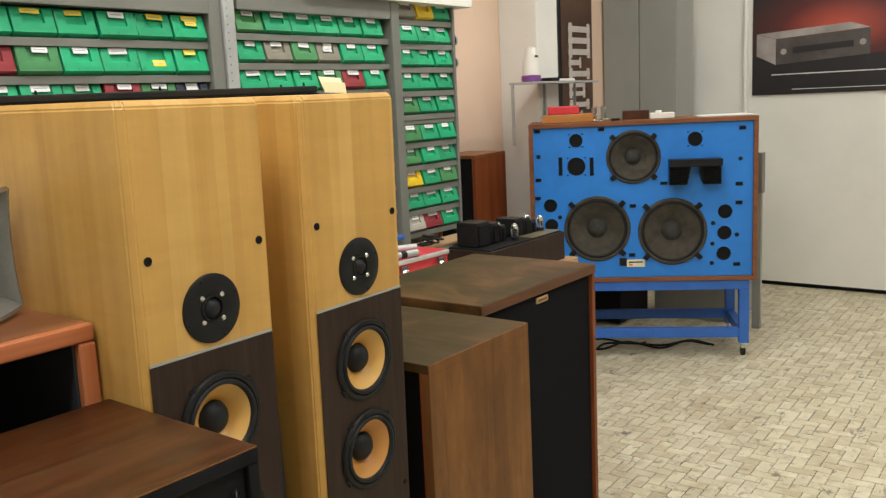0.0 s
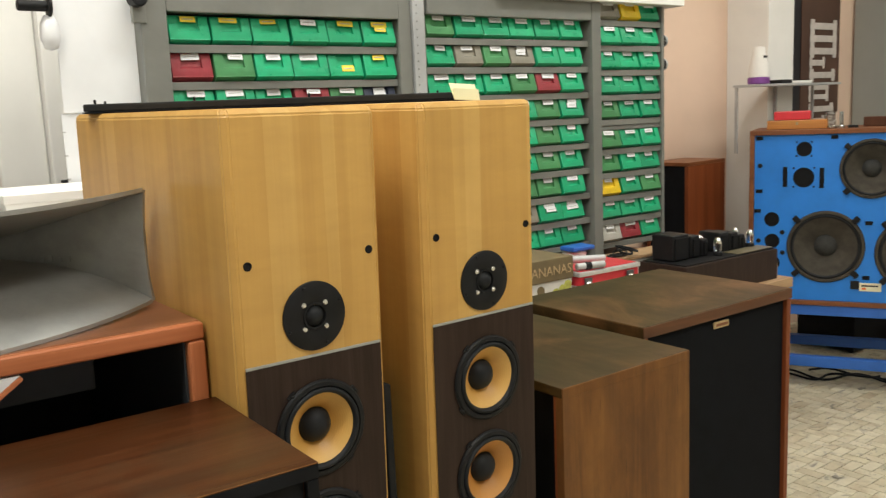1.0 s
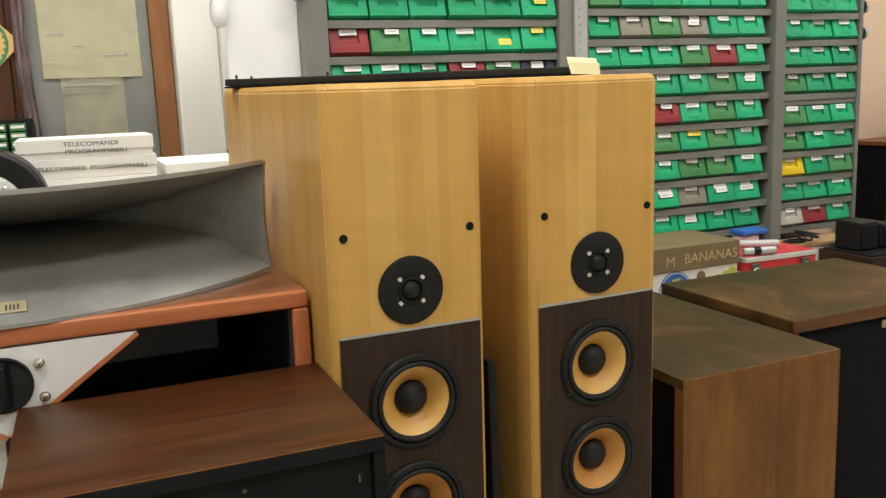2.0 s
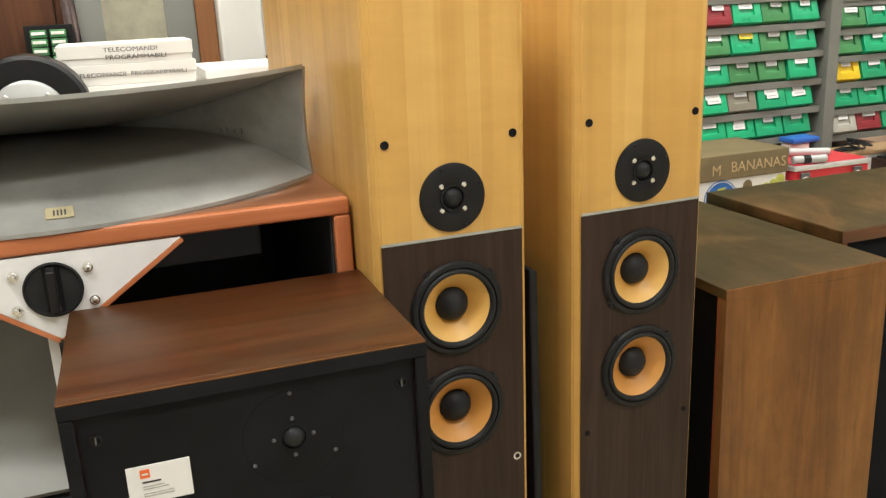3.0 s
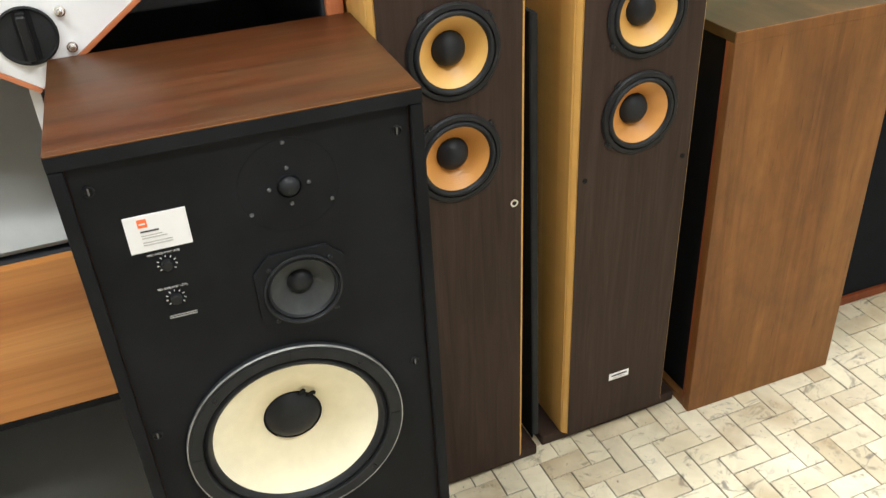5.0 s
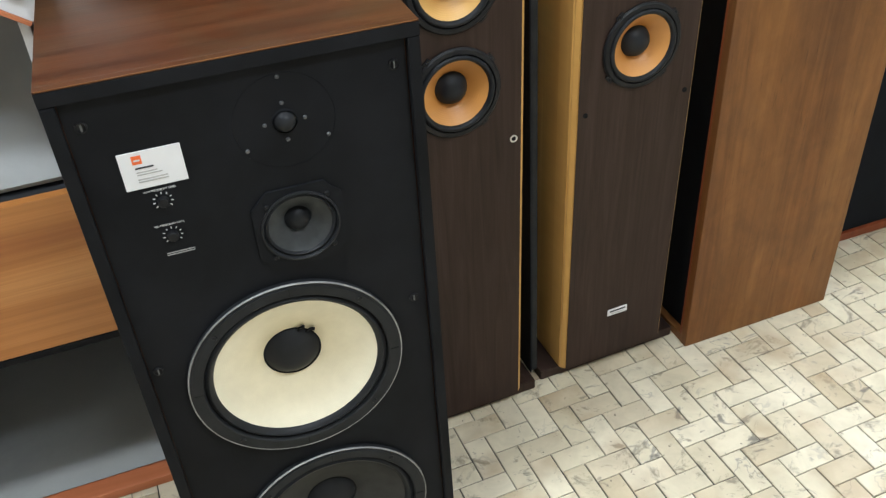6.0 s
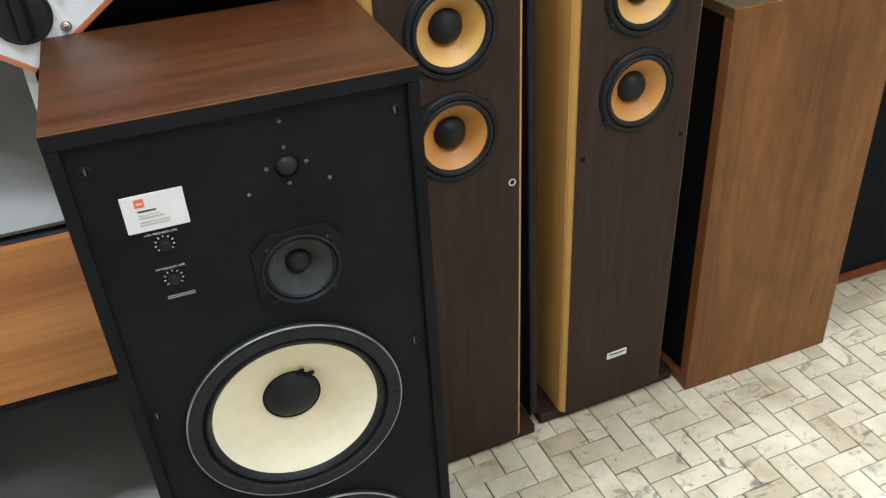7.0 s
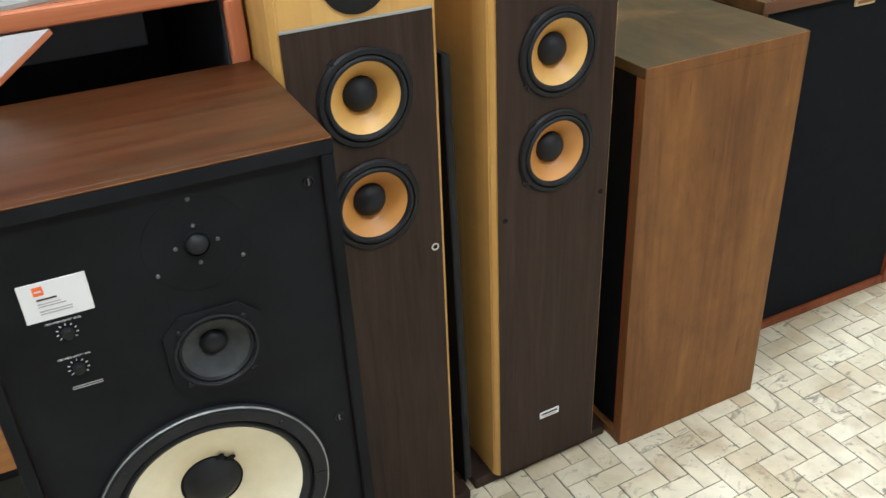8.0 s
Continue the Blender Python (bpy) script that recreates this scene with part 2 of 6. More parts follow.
MAPLE_Z = maple("maple_upright")
WENGE = wood("wenge_upright", (0.025, 0.0152, 0.0116), (0.0365, 0.0225, 0.0174), (0.050, 0.032, 0.025), "z", 0.42, 60.0, 0.7, gloss=0.16)
WALNUT_X = wood("walnut_along", (0.037, 0.0114, 0.0038), (0.057, 0.0188, 0.0060), (0.082, 0.0288, 0.0097), "x", 0.28, 26.0, 1.0, 0.03, 0.4, gloss=0.16)
WALNUT_Z = mottled_walnut("walnut_upright")
WALNUT_TOP = aged_top("worn_walnut_top")
WALNUT_TRIM = wood("walnut_trim", (0.15, 0.05, 0.018), (0.22, 0.08, 0.03), (0.28, 0.115, 0.045), "x", 0.38, 24.0, 0.8)
WALNUT_EDGE = wood("walnut_edge", (0.075, 0.027, 0.010), (0.12, 0.046, 0.017), (0.17, 0.068, 0.026), "x", 0.38, 24.0, 0.8)
CHERRY_X = wood("cherry_along", (0.43, 0.135, 0.05), (0.52, 0.18, 0.075), (0.58, 0.22, 0.10), "x", 0.38, 9.0, 0.35)
CHERRY_Z = wood("cherry_upright", (0.43, 0.135, 0.05), (0.52, 0.18, 0.075), (0.58, 0.22, 0.10), "z", 0.38, 9.0, 0.35)
CHERRY_TOP = wood("cherry_top", (0.19, 0.07, 0.028), (0.26, 0.10, 0.043), (0.33, 0.14, 0.064), "x", 0.3, 12.0, 0.6)
CHERRY_PANEL = wood("cherry_veneer", (0.34, 0.12, 0.025), (0.50, 0.21, 0.05), (0.62, 0.29, 0.085), "x", 0.33, 10.0, 0.6, 0.2)
BENCH_WOOD = wood("bench_wood", (0.33, 0.2, 0.1), (0.45, 0.29, 0.16), (0.55, 0.38, 0.22), "x", 0.5, 12.0)
DARK_WOOD = wood("dark_wood", (0.045, 0.016, 0.008), (0.075, 0.028, 0.013), (0.11, 0.044, 0.02), "z", 0.4, 9.0, gloss=0.25)
DOOR_WOOD = wood("brown_frame_wood", (0.25, 0.10, 0.035), (0.33, 0.145, 0.055), (0.39, 0.18, 0.075), "z", 0.45, 12.0)
RED_WOOD = wood("red_brown_wood", (0.15, 0.035, 0.012), (0.22, 0.06, 0.02), (0.29, 0.09, 0.032), "z", 0.38, 14.0, 0.7, gloss=0.25)

BLACK_BAFFLE = paint("black_baffle", (0.0098, 0.0104, 0.0122), 0.6, 0, 0.3, 9.0, 500.0, 0.12, 0, 0.085)
DARK_LINING = paint("dark_grey_lining", (0.030, 0.033, 0.038), 0.55, 0, 0.2, 6.0, 200.0, 0.1, 0.2, 0.3)
INNER_GREY = paint("inner_blue_grey", (0.085, 0.088, 0.105), 0.6, 0, 0.15, 6.0, 200.0, 0.1, 0.2, 0.3)
BLACK_CLOTH = paint("black_cloth", (0.0080, 0.0088, 0.0112), 0.95, 0, 0.2, 20.0, 900.0, 0.5, 0, 0.12)
BLACK_MATT = paint("black_matt", (0.007, 0.007, 0.008), 0.8, 0, 0.2, 12.0, 300.0, 0.1, 0, 0.2)
BLACK_PLASTIC = paint("black_plastic", (0.014, 0.014, 0.015), 0.42, 0, 0.2, 30.0, 400.0, 0.06, 0, 0.16)
RUBBER = paint("black_rubber", (0.017, 0.018, 0.020), 0.45, 0, 0.2, 30.0, 300.0, 0.05, 0, 0.16)
GREY_PAPER = paint("grey_cone_paper", (0.045, 0.045, 0.043), 0.75, 0, 0.2, 40.0, 500.0, 0.2, 0, 0.16)
GREY_MID = paint("grey_mid_cone", (0.046, 0.049, 0.051), 0.5, 0, 0.2, 60.0, 500.0, 0.15, 0, 0.16)
TAN_CONE = paint("brown_grey_cone", (0.062, 0.055, 0.045), 0.8, 0, 0.25, 22.0, 300.0, 0.2, 0, 0.16)
CREAM_CONE = cone_material("cream_cone", (0.80, 0.72, 0.50), (0.84, 0.79, 0.62), 0.042, 0.125, 0.6)
YELLOW_CONE = cone_material("amber_cone", (0.56, 0.280, 0.056), (0.65, 0.395, 0.115), 0.028, 0.056, 0.4)
ORANGE_CONE = cone_material("orange_brown_cone", (0.45, 0.190, 0.036), (0.56, 0.268, 0.066), 0.028, 0.056, 0.4)
RIM_BARE = paint("bare_rim_metal", (0.30, 0.30, 0.295), 0.5, 0.4, 0.5, 22.0, 200.0, 0.05, 0.6)
GASKET = paint("gasket_paper", (0.021, 0.022, 0.023), 0.6, 0, 0.2, 30.0, 300.0, 0.08, 0, 0.12)
CAST_GREY = paint("cast_frame_grey", (0.13, 0.135, 0.14), 0.42, 0.6, 0.2, 30.0, 300.0, 0.05)
STEEL = paint("bright_steel", (0.62, 0.62, 0.62), 0.28, 1.0, 0.15, 40.0, 300.0, 0.03)
CHROME = paint("chrome", (0.8, 0.8, 0.8), 0.12, 1.0, 0.1, 40.0, 300.0, 0.0)
BRASS = paint("aged_brass", (0.30, 0.26, 0.16), 0.4, 0.7, 0.15, 60.0, 300.0, 0.05)
HORN_SILVER = paint("silver_horn_paint", (0.335, 0.34, 0.33), 0.36, 0.3, 0.16, 9.0, 110.0, 0.45, 0.5)
CABINET_GREY = paint("grey_steel_paint", (0.185, 0.188, 0.172), 0.45, 0.1, 0.1, 5.0, 200.0, 0.05, 0.3)
PALE_STEEL = paint("pale_perforated_steel", (0.47, 0.48, 0.49), 0.4, 0.3, 0.1, 9.0, 200.0, 0.05, 0.3)
GREY_INSIDE = paint("grey_inner_paint", (0.36, 0.37, 0.36), 0.6, 0, 0.1, 4.0, 160.0, 0.15, 0.3)
WHITE_PLATE = paint("white_painted_plate", (0.72, 0.72, 0.74), 0.42, 0, 0.05, 9.0, 160.0, 0.06, 0.1)
BLUE = paint("blue_paint", (0.022, 0.205, 0.70), 0.42, 0, 0.1, 6.0, 200.0, 0.06, 0.15)
BLUE_STAND = paint("blue_stand_paint", (0.03, 0.135, 0.52), 0.4, 0, 0.12, 6.0, 200.0, 0.06, 0.2)
WALL_WHITE = paint("white_wall_paint", (0.80, 0.79, 0.75), 0.75, 0, 0.05, 1.2, 90.0, 0.15, 0.12, 0.3)
WALL_PINK = paint("pink_wall_paint", (0.80, 0.60, 0.47), 0.8, 0, 0.05, 1.5, 90.0, 0.15, 0.1, 0.3)
COLUMN_WHITE = paint("white_column_paint", (0.80, 0.79, 0.76), 0.55, 0, 0.05, 2.2, 90.0, 0.12, 0.12)
CEILING_WHITE = paint("ceiling_white", (0.82, 0.82, 0.80), 0.85, 0, 0.04, 1.2, 90.0, 0.1, 0, 0.3)
LOCKER_GREY = paint("locker_grey", (0.33, 0.335, 0.31), 0.45, 0, 0.06, 2.0, 150.0, 0.04, 0.12)
PINBOARD = paint("grey_board", (0.20, 0.205, 0.19), 0.6, 0, 0.1, 3.0, 120.0, 0.1, 0.5)
OLD_PAPER = paint("yellowed_paper", (0.80, 0.76, 0.55), 0.8, 0, 0.09, 8.0, 120.0, 0.1, 0.25, 0.2)
OLD_PAPER_DIM = paint("dusty_paper", (0.66, 0.63, 0.49), 0.8, 0, 0.2, 10.0, 120.0, 0.1, 0.45, 0.2)
PAPER = paint("white_paper", (0.74, 0.75, 0.77), 0.7, 0, 0.04, 6.0, 120.0, 0.05, 0.08, 0.3)
CARD_WHITE = paint("white_card", (0.80, 0.79, 0.76), 0.65, 0, 0.04, 6.0, 120.0, 0.06, 0.12, 0.3)
POSTIT = paint("pale_yellow_note", (0.80, 0.78, 0.52), 0.75, 0, 0.03, 20.0, 120.0, 0.03, 0, 0.3)
INK = paint("dark_ink", (0.03, 0.03, 0.035), 0.7, 0, 0.3, 60.0, 300.0, 0)
INK_GREY = paint("grey_ink", (0.40, 0.40, 0.39), 0.7, 0, 0.2, 60.0, 300.0, 0)
PRINT_WHITE = paint("white_print", (0.66, 0.66, 0.66), 0.6, 0, 0.1, 60.0, 300.0, 0)
PRINT_DIM = paint("grey_print", (0.34, 0.34, 0.34), 0.6, 0, 0.1, 60.0, 300.0, 0)
ORANGE = paint("orange_print", (0.80, 0.15, 0.03), 0.5, 0, 0.1, 60.0, 300.0, 0)
KRAFT = paint("olive_printed_card", (0.175, 0.132, 0.066), 0.75, 0, 0.15, 9.0, 150.0, 0.1, 0.35)
KRAFT_PRINT = paint("tan_print", (0.50, 0.36, 0.19), 0.75, 0, 0.1, 40.0, 150.0, 0)
BOX_PRINT = paint("white_box_card", (0.72, 0.72, 0.69), 0.65, 0, 0.06, 12.0, 150.0, 0.05, 0.1)
STICKER_BLUE = paint("blue_print", (0.03, 0.14, 0.45), 0.55, 0, 0.15, 40.0, 150.0, 0)
LEAF_PRINT = paint("yellow_green_print", (0.46, 0.48, 0.10), 0.6, 0, 0.3, 60.0, 150.0, 0)
CASE_RED = paint("red_case", (0.62, 0.035, 0.05), 0.35, 0, 0.08, 20.0, 200.0, 0.05)
ALU = paint("aluminium_edge", (0.72, 0.72, 0.73), 0.35, 0.6, 0.08, 40.0, 200.0, 0.05)
CAP_BLUE = paint("blue_plastic", (0.03, 0.13, 0.50), 0.4, 0, 0.1, 40.0, 200.0, 0)
GROUT = paint("dark_grout", (0.062, 0.055, 0.046), 0.9, 0, 0.3, 20.0, 200.0, 0.2, 0.3)
POSTER_BLACK = paint("poster_black", (0.014, 0.013, 0.017), 0.35, 0, 0.2, 3.0, 200.0, 0)
POSTER_GREY = paint("poster_grey", (0.075, 0.065, 0.065), 0.35, 0, 0.4, 5.0, 200.0, 0)
POSTER_LIGHT = paint("poster_pale_grey", (0.30, 0.27, 0.26), 0.35, 0, 0.3, 6.0, 200.0, 0)
BANNER_BROWN = paint("banner_brown", (0.09, 0.045, 0.03), 0.45, 0, 0.3, 2.0, 200.0, 0)
BANNER_LETTER = paint("banner_pale_print", (0.60, 0.55, 0.52), 0.5, 0, 0.1, 20.0, 200.0, 0)
PURPLE = paint("purple_plastic", (0.20, 0.06, 0.28), 0.4, 0, 0.1, 40.0, 200.0, 0)
PINK_RAG = paint("faded_pink_cloth", (0.42, 0.33, 0.33), 0.85, 0, 0.3, 16.0, 200.0, 0.2, 0.3)
CLOCK_ORANGE = paint("orange_card", (0.72, 0.42, 0.17), 0.6, 0, 0.08, 12.0, 200.0, 0)
CLOCK_GREEN = paint("green_print", (0.03, 0.22, 0.09), 0.6, 0, 0.2, 40.0, 200.0, 0)
GLASS = glass_material()
DIFFUSER = glow("lamp_diffuser", LAMP_COLOUR, 6.0)
BIN_COLOURS = {
    "green": paint("green_bin", (0.012, 0.33, 0.15), 0.3, 0, 0.1, 30.0, 300.0, 0.04, 0.15, 0.5, 0.16),
    "moss": paint("moss_green_bin", (0.055, 0.225, 0.08), 0.36, 0, 0.1, 30.0, 300.0, 0.04, 0.2, 0.5, 0.12),
    "red": paint("dark_red_bin", (0.245, 0.022, 0.032), 0.34, 0, 0.1, 30.0, 300.0, 0.04, 0.15),
    "grey": paint("beige_grey_bin", (0.22, 0.205, 0.165), 0.38, 0, 0.1, 30.0, 300.0, 0.04, 0.2),
    "yellow": paint("yellow_bin", (0.72, 0.50, 0.015), 0.32, 0, 0.08, 30.0, 300.0, 0.04, 0.1),
    "navy": paint("navy_bin", (0.025, 0.035, 0.07), 0.35, 0, 0.1, 30.0, 300.0, 0.04, 0.15),
    "pale": paint("pale_grey_bin", (0.42, 0.41, 0.37), 0.4, 0, 0.08, 30.0, 300.0, 0.04, 0.15),
}
LABEL_YELLOW = paint("yellow_label", (0.80, 0.62, 0.05), 0.6, 0, 0.05, 30.0, 200.0, 0)
MARBLE_PIECE = marble("marble_tile", False)
MARBLE_REST = marble("marble_tiles_joined", True)


# ---- mesh helpers ----
def mesh_of(name, bm, material, smooth=None):
    me = bpy.data.meshes.new(name)
    bmesh.ops.recalc_face_normals(bm, faces=bm.faces)
    if smooth:
        for f in bm.faces:
            f.smooth = True
        for e in bm.edges:
            if len(e.link_faces) == 2 and e.calc_face_angle(0) > radians(smooth):
                e.smooth = False
    bm.to_mesh(me)
    bm.free()
    me.materials.append(material)
    return me


def part(name, bm, material, parent, label="", smooth=None, at=None):
    ob = new(name, mesh_of(name, bm, material, smooth))
    ob.parent = parent
    if at is not None:
        ob.matrix_basis = at
    return tagged(ob, label)


def thing(name, m, label, category, group="", kind=""):
    ob = new(name)
    ob.empty_display_size = 0.1
    ob.matrix_basis = m
    return tagged(ob, label, category, group, kind)


def solid(name, bm, material, label, category, m=None, group="", kind="", smooth=None):
    ob = new(name, mesh_of(name, bm, material, smooth))
    if m is not None:
        ob.matrix_basis = m
    return tagged(ob, label, category, group, kind)


def box(x0, x1, y0, y1, z0, z1, bevel=0.0, segs=2, bm=None):
    own = bmesh.new()
    bmesh.ops.create_cube(own, size=1.0)
    for v in own.verts:
        v.co = Vector((x0 + (v.co.x + 0.5) * (x1 - x0), y0 + (v.co.y + 0.5) * (y1 - y0), z0 + (v.co.z + 0.5) * (z1 - z0)))
    if bevel:
        bmesh.ops.bevel(own, geom=list(own.edges), offset=bevel, segments=segs, affect="EDGES", profile=0.6)
    if bm is None:
        return own
    me = bpy.data.meshes.new("scratch")
    own.to_mesh(me)
    own.free()
    bm.from_mesh(me)
    bpy.data.meshes.remove(me)
    return bm


def lathe(profile, steps=48, axis="y", bm=None):
    """Turn (radius, along) pairs round an axis through the origin; 'along' counts along +axis."""
    bm = bm or bmesh.new()
    rings = []
    for r, a in profile:
        if r <= 1e-6:
            p = {"y": (0, a, 0), "z": (0, 0, a), "x": (a, 0, 0)}[axis]
            rings.append([bm.verts.new(p)])
            continue
        ring = []
        for i in range(steps):
            c, s = r * math.cos(2 * math.pi * i / steps), r * math.sin(2 * math.pi * i / steps)
            ring.append(bm.verts.new({"y": (c, a, s), "z": (c, s, a), "x": (a, c, s)}[axis]))
        rings.append(ring)
    for a, b in zip(rings, rings[1:]):
        for i in range(steps):
            j = (i + 1) % steps
            if len(a) == 1 and len(b) == 1:
                continue
            if len(a) == 1:
                bm.faces.new((a[0], b[i], b[j]))
            elif len(b) == 1:
                bm.faces.new((a[i], a[j], b[0]))
            else:
                bm.faces.new((a[i], a[j], b[j], b[i]))
    return bm


def rod(r, a0, a1, axis="z", steps=24, edge=0.0):
    e = min(edge, r * 0.4)
    return lathe([(0, a0), (r - e, a0), (r, a0 + e), (r, a1 - e), (r - e, a1), (0, a1)], steps, axis)


def moved(bm, m):
    bmesh.ops.transform(bm, matrix=m, verts=list(bm.verts))
    return bm


def join(*parts):
    out = bmesh.new()
    for bm in parts:
        me = bpy.data.meshes.new("scratch")
        bm.to_mesh(me)
        bm.free()
        out.from_mesh(me)
        bpy.data.meshes.remove(me)
    return out


def prism(points, y0, y1, axis="y"):
    """A plate with the given outline (pairs) between two depths."""
    bm = bmesh.new()
    put = {"y": lambda p, d: (p[0], d, p[1]), "x": lambda p, d: (d, p[0], p[1]), "z": lambda p, d: (p[0], p[1], d)}[axis]
    a = [bm.verts.new(put(p, y0)) for p in points]
    b = [bm.verts.new(put(p, y1)) for p in points]
    bm.faces.new(a)
    bm.faces.new(list(reversed(b)))
    n = len(points)
    for i in range(n):
        bm.faces.new((a[i], a[(i + 1) % n], b[(i + 1) % n], b[i]))
    return bm


def drilled(outline, holes, y0, y1):
    """A board with round holes: outline pairs (x, z), holes (x, z, radius), between two depths."""
    bm = bmesh.new()
    edges = []
    loops = [[(x, z) for x, z in outline]]
    for x, z, r in holes:
        loops.append([(x + r * math.cos(2 * math.pi * i / 56), z + r * math.sin(2 * math.pi * i / 56)) for i in range(56)])
    for loop in loops:
        vs = [bm.verts.new((x, y0, z)) for x, z in loop]
        edges += [bm.edges.new((vs[i], vs[(i + 1) % len(vs)])) for i in range(len(vs))]
    bmesh.ops.triangle_fill(bm, use_beauty=True, use_dissolve=False, edges=edges)
    got = bmesh.ops.extrude_face_region(bm, geom=list(bm.faces))
    bmesh.ops.translate(bm, vec=(0, y1 - y0, 0), verts=[g for g in got["geom"] if isinstance(g, bmesh.types.BMVert)])
    return bm


def oblong(x0, x1, z0, z1):
    return [(x0, z0), (x1, z0), (x1, z1), (x0, z1)]


def lettering(name, text, size, material, parent, m, label="", extrude=0.0004, wide=1.0):
    cu = bpy.data.curves.new(name, "FONT")
    cu.body, cu.size, cu.extrude, cu.align_x, cu.align_y = text, size, extrude, "CENTER", "CENTER"
    cu.resolution_u = 3
    tmp = bpy.data.objects.new("scratch", cu)
    scene.collection.objects.link(tmp)
    bpy.context.view_layer.update()
    me = bpy.data.meshes.new_from_object(tmp.evaluated_get(bpy.context.evaluated_depsgraph_get()))
    bpy.data.objects.remove(tmp)
    me.materials.clear()
    me.materials.append(material)
    ob = new(name, me)
    ob.parent = parent
    ob.matrix_basis = m @ Matrix.Diagonal((wide, 1, 1, 1))
    return tagged(ob, label)


# ---- room ----
X0, X1, Y0, Y1 = -2.6, 6.0, -3.6, 2.12
solid("wall_north", box(X0 - 0.2, X1 + 0.2, Y1, Y1 + 0.2, 0, CEILING_Z), WALL_PINK, "pale pink painted plaster wall", "wall", kind="structure")
solid("wall_east", box(X1, X1 + 0.2, Y0, Y1, 0.03, CEILING_Z), WALL_WHITE, "plain white painted partition wall", "wall", kind="structure")
solid("wall_south", box(X0 - 0.2, X1 + 0.2, Y0 - 0.2, Y0, 0, CEILING_Z), WALL_WHITE, "plain white painted wall", "wall", kind="structure")
solid("wall_west", box(X0 - 0.2, X0, Y0, Y1, 0, CEILING_Z), WALL_WHITE, "plain white painted wall", "wall", kind="structure")
solid("ceiling", box(X0 - 0.2, X1 + 0.2, Y0 - 0.2, Y1 + 0.2, CEILING_Z, CEILING_Z + 0.15), CEILING_WHITE, "plain white painted ceiling", "ceiling", kind="structure")
# The black strip paints the shade of the open gap under the partition.
solid("baseboard", box(X1 + 0.02, X1 + 0.1, Y0, Y1, 0.0, 0.03), BLACK_MATT, "black strip standing in for shade in the gap below the white partition", "baseboard", kind="structure")
solid("column", box(4.22, 4.46, 1.86, Y1, 0, CEILING_Z, 0.006), COLUMN_WHITE, "white painted square column by the wall", "column", kind="structure")
solid("pipe", moved(rod(0.014, 0, CEILING_Z, "z", 16), Matrix.Translation((5.975, 1.24, 0))), COLUMN_WHITE, "thin white painted pipe on the wall", "pipe", kind="structure")
solid("column", join(box(0.460, 0.60, 1.99, Y1, 0, CEILING_Z, 0.012, 3), box(0.6005, 0.74, 1.95, Y1, 0, CEILING_Z, 0.006)), COLUMN_WHITE, "white painted stepped column beside the board", "column", kind="structure")


def ceiling_light(x, y, watts):
    lamp = thing("ceiling_light", pose(x, y, CEILING_Z), "white ceiling light with a long frosted diffuser", "ceiling light", "ceiling lights of the room")
    part("housing", box(-0.64, 0.64, -0.15, 0.15, -0.06, 0, 0.006), WALL_WHITE, lamp)
    part("diffuser", box(-0.62, 0.62, -0.13, 0.13, -0.075, -0.0605, 0.004), DIFFUSER, lamp, "glowing frosted diffuser")
    data = bpy.data.lights.new("tube_light", "AREA")
    data.shape, data.size, data.size_y, data.energy, data.color = "RECTANGLE", 1.2, 0.24, watts, LAMP_COLOUR
    ob = new("tube_light", data)
    ob.matrix_basis = pose(x, y, CEILING_Z - 0.085)


for spot in LAMP_SPOTS:
    ceiling_light(*spot)


# ---- big two-way loudspeaker with cream woofer, in front ----
def driver_screws(parent, count, radius, y, r=0.0035, phase=0.0, material=None, name="screw", cx=0.0, cz=0.0):
    for i in range(count):
        a = phase + 2 * math.pi * i / count
        bm = lathe([(0, -0.0022), (r * 0.7, -0.002), (r, -0.0006), (r, 0.001)], 10)
        part(name, bm, material or STEEL, parent, "", 40, Matrix.Translation((cx + radius * math.cos(a), y, cz + radius * math.sin(a))))


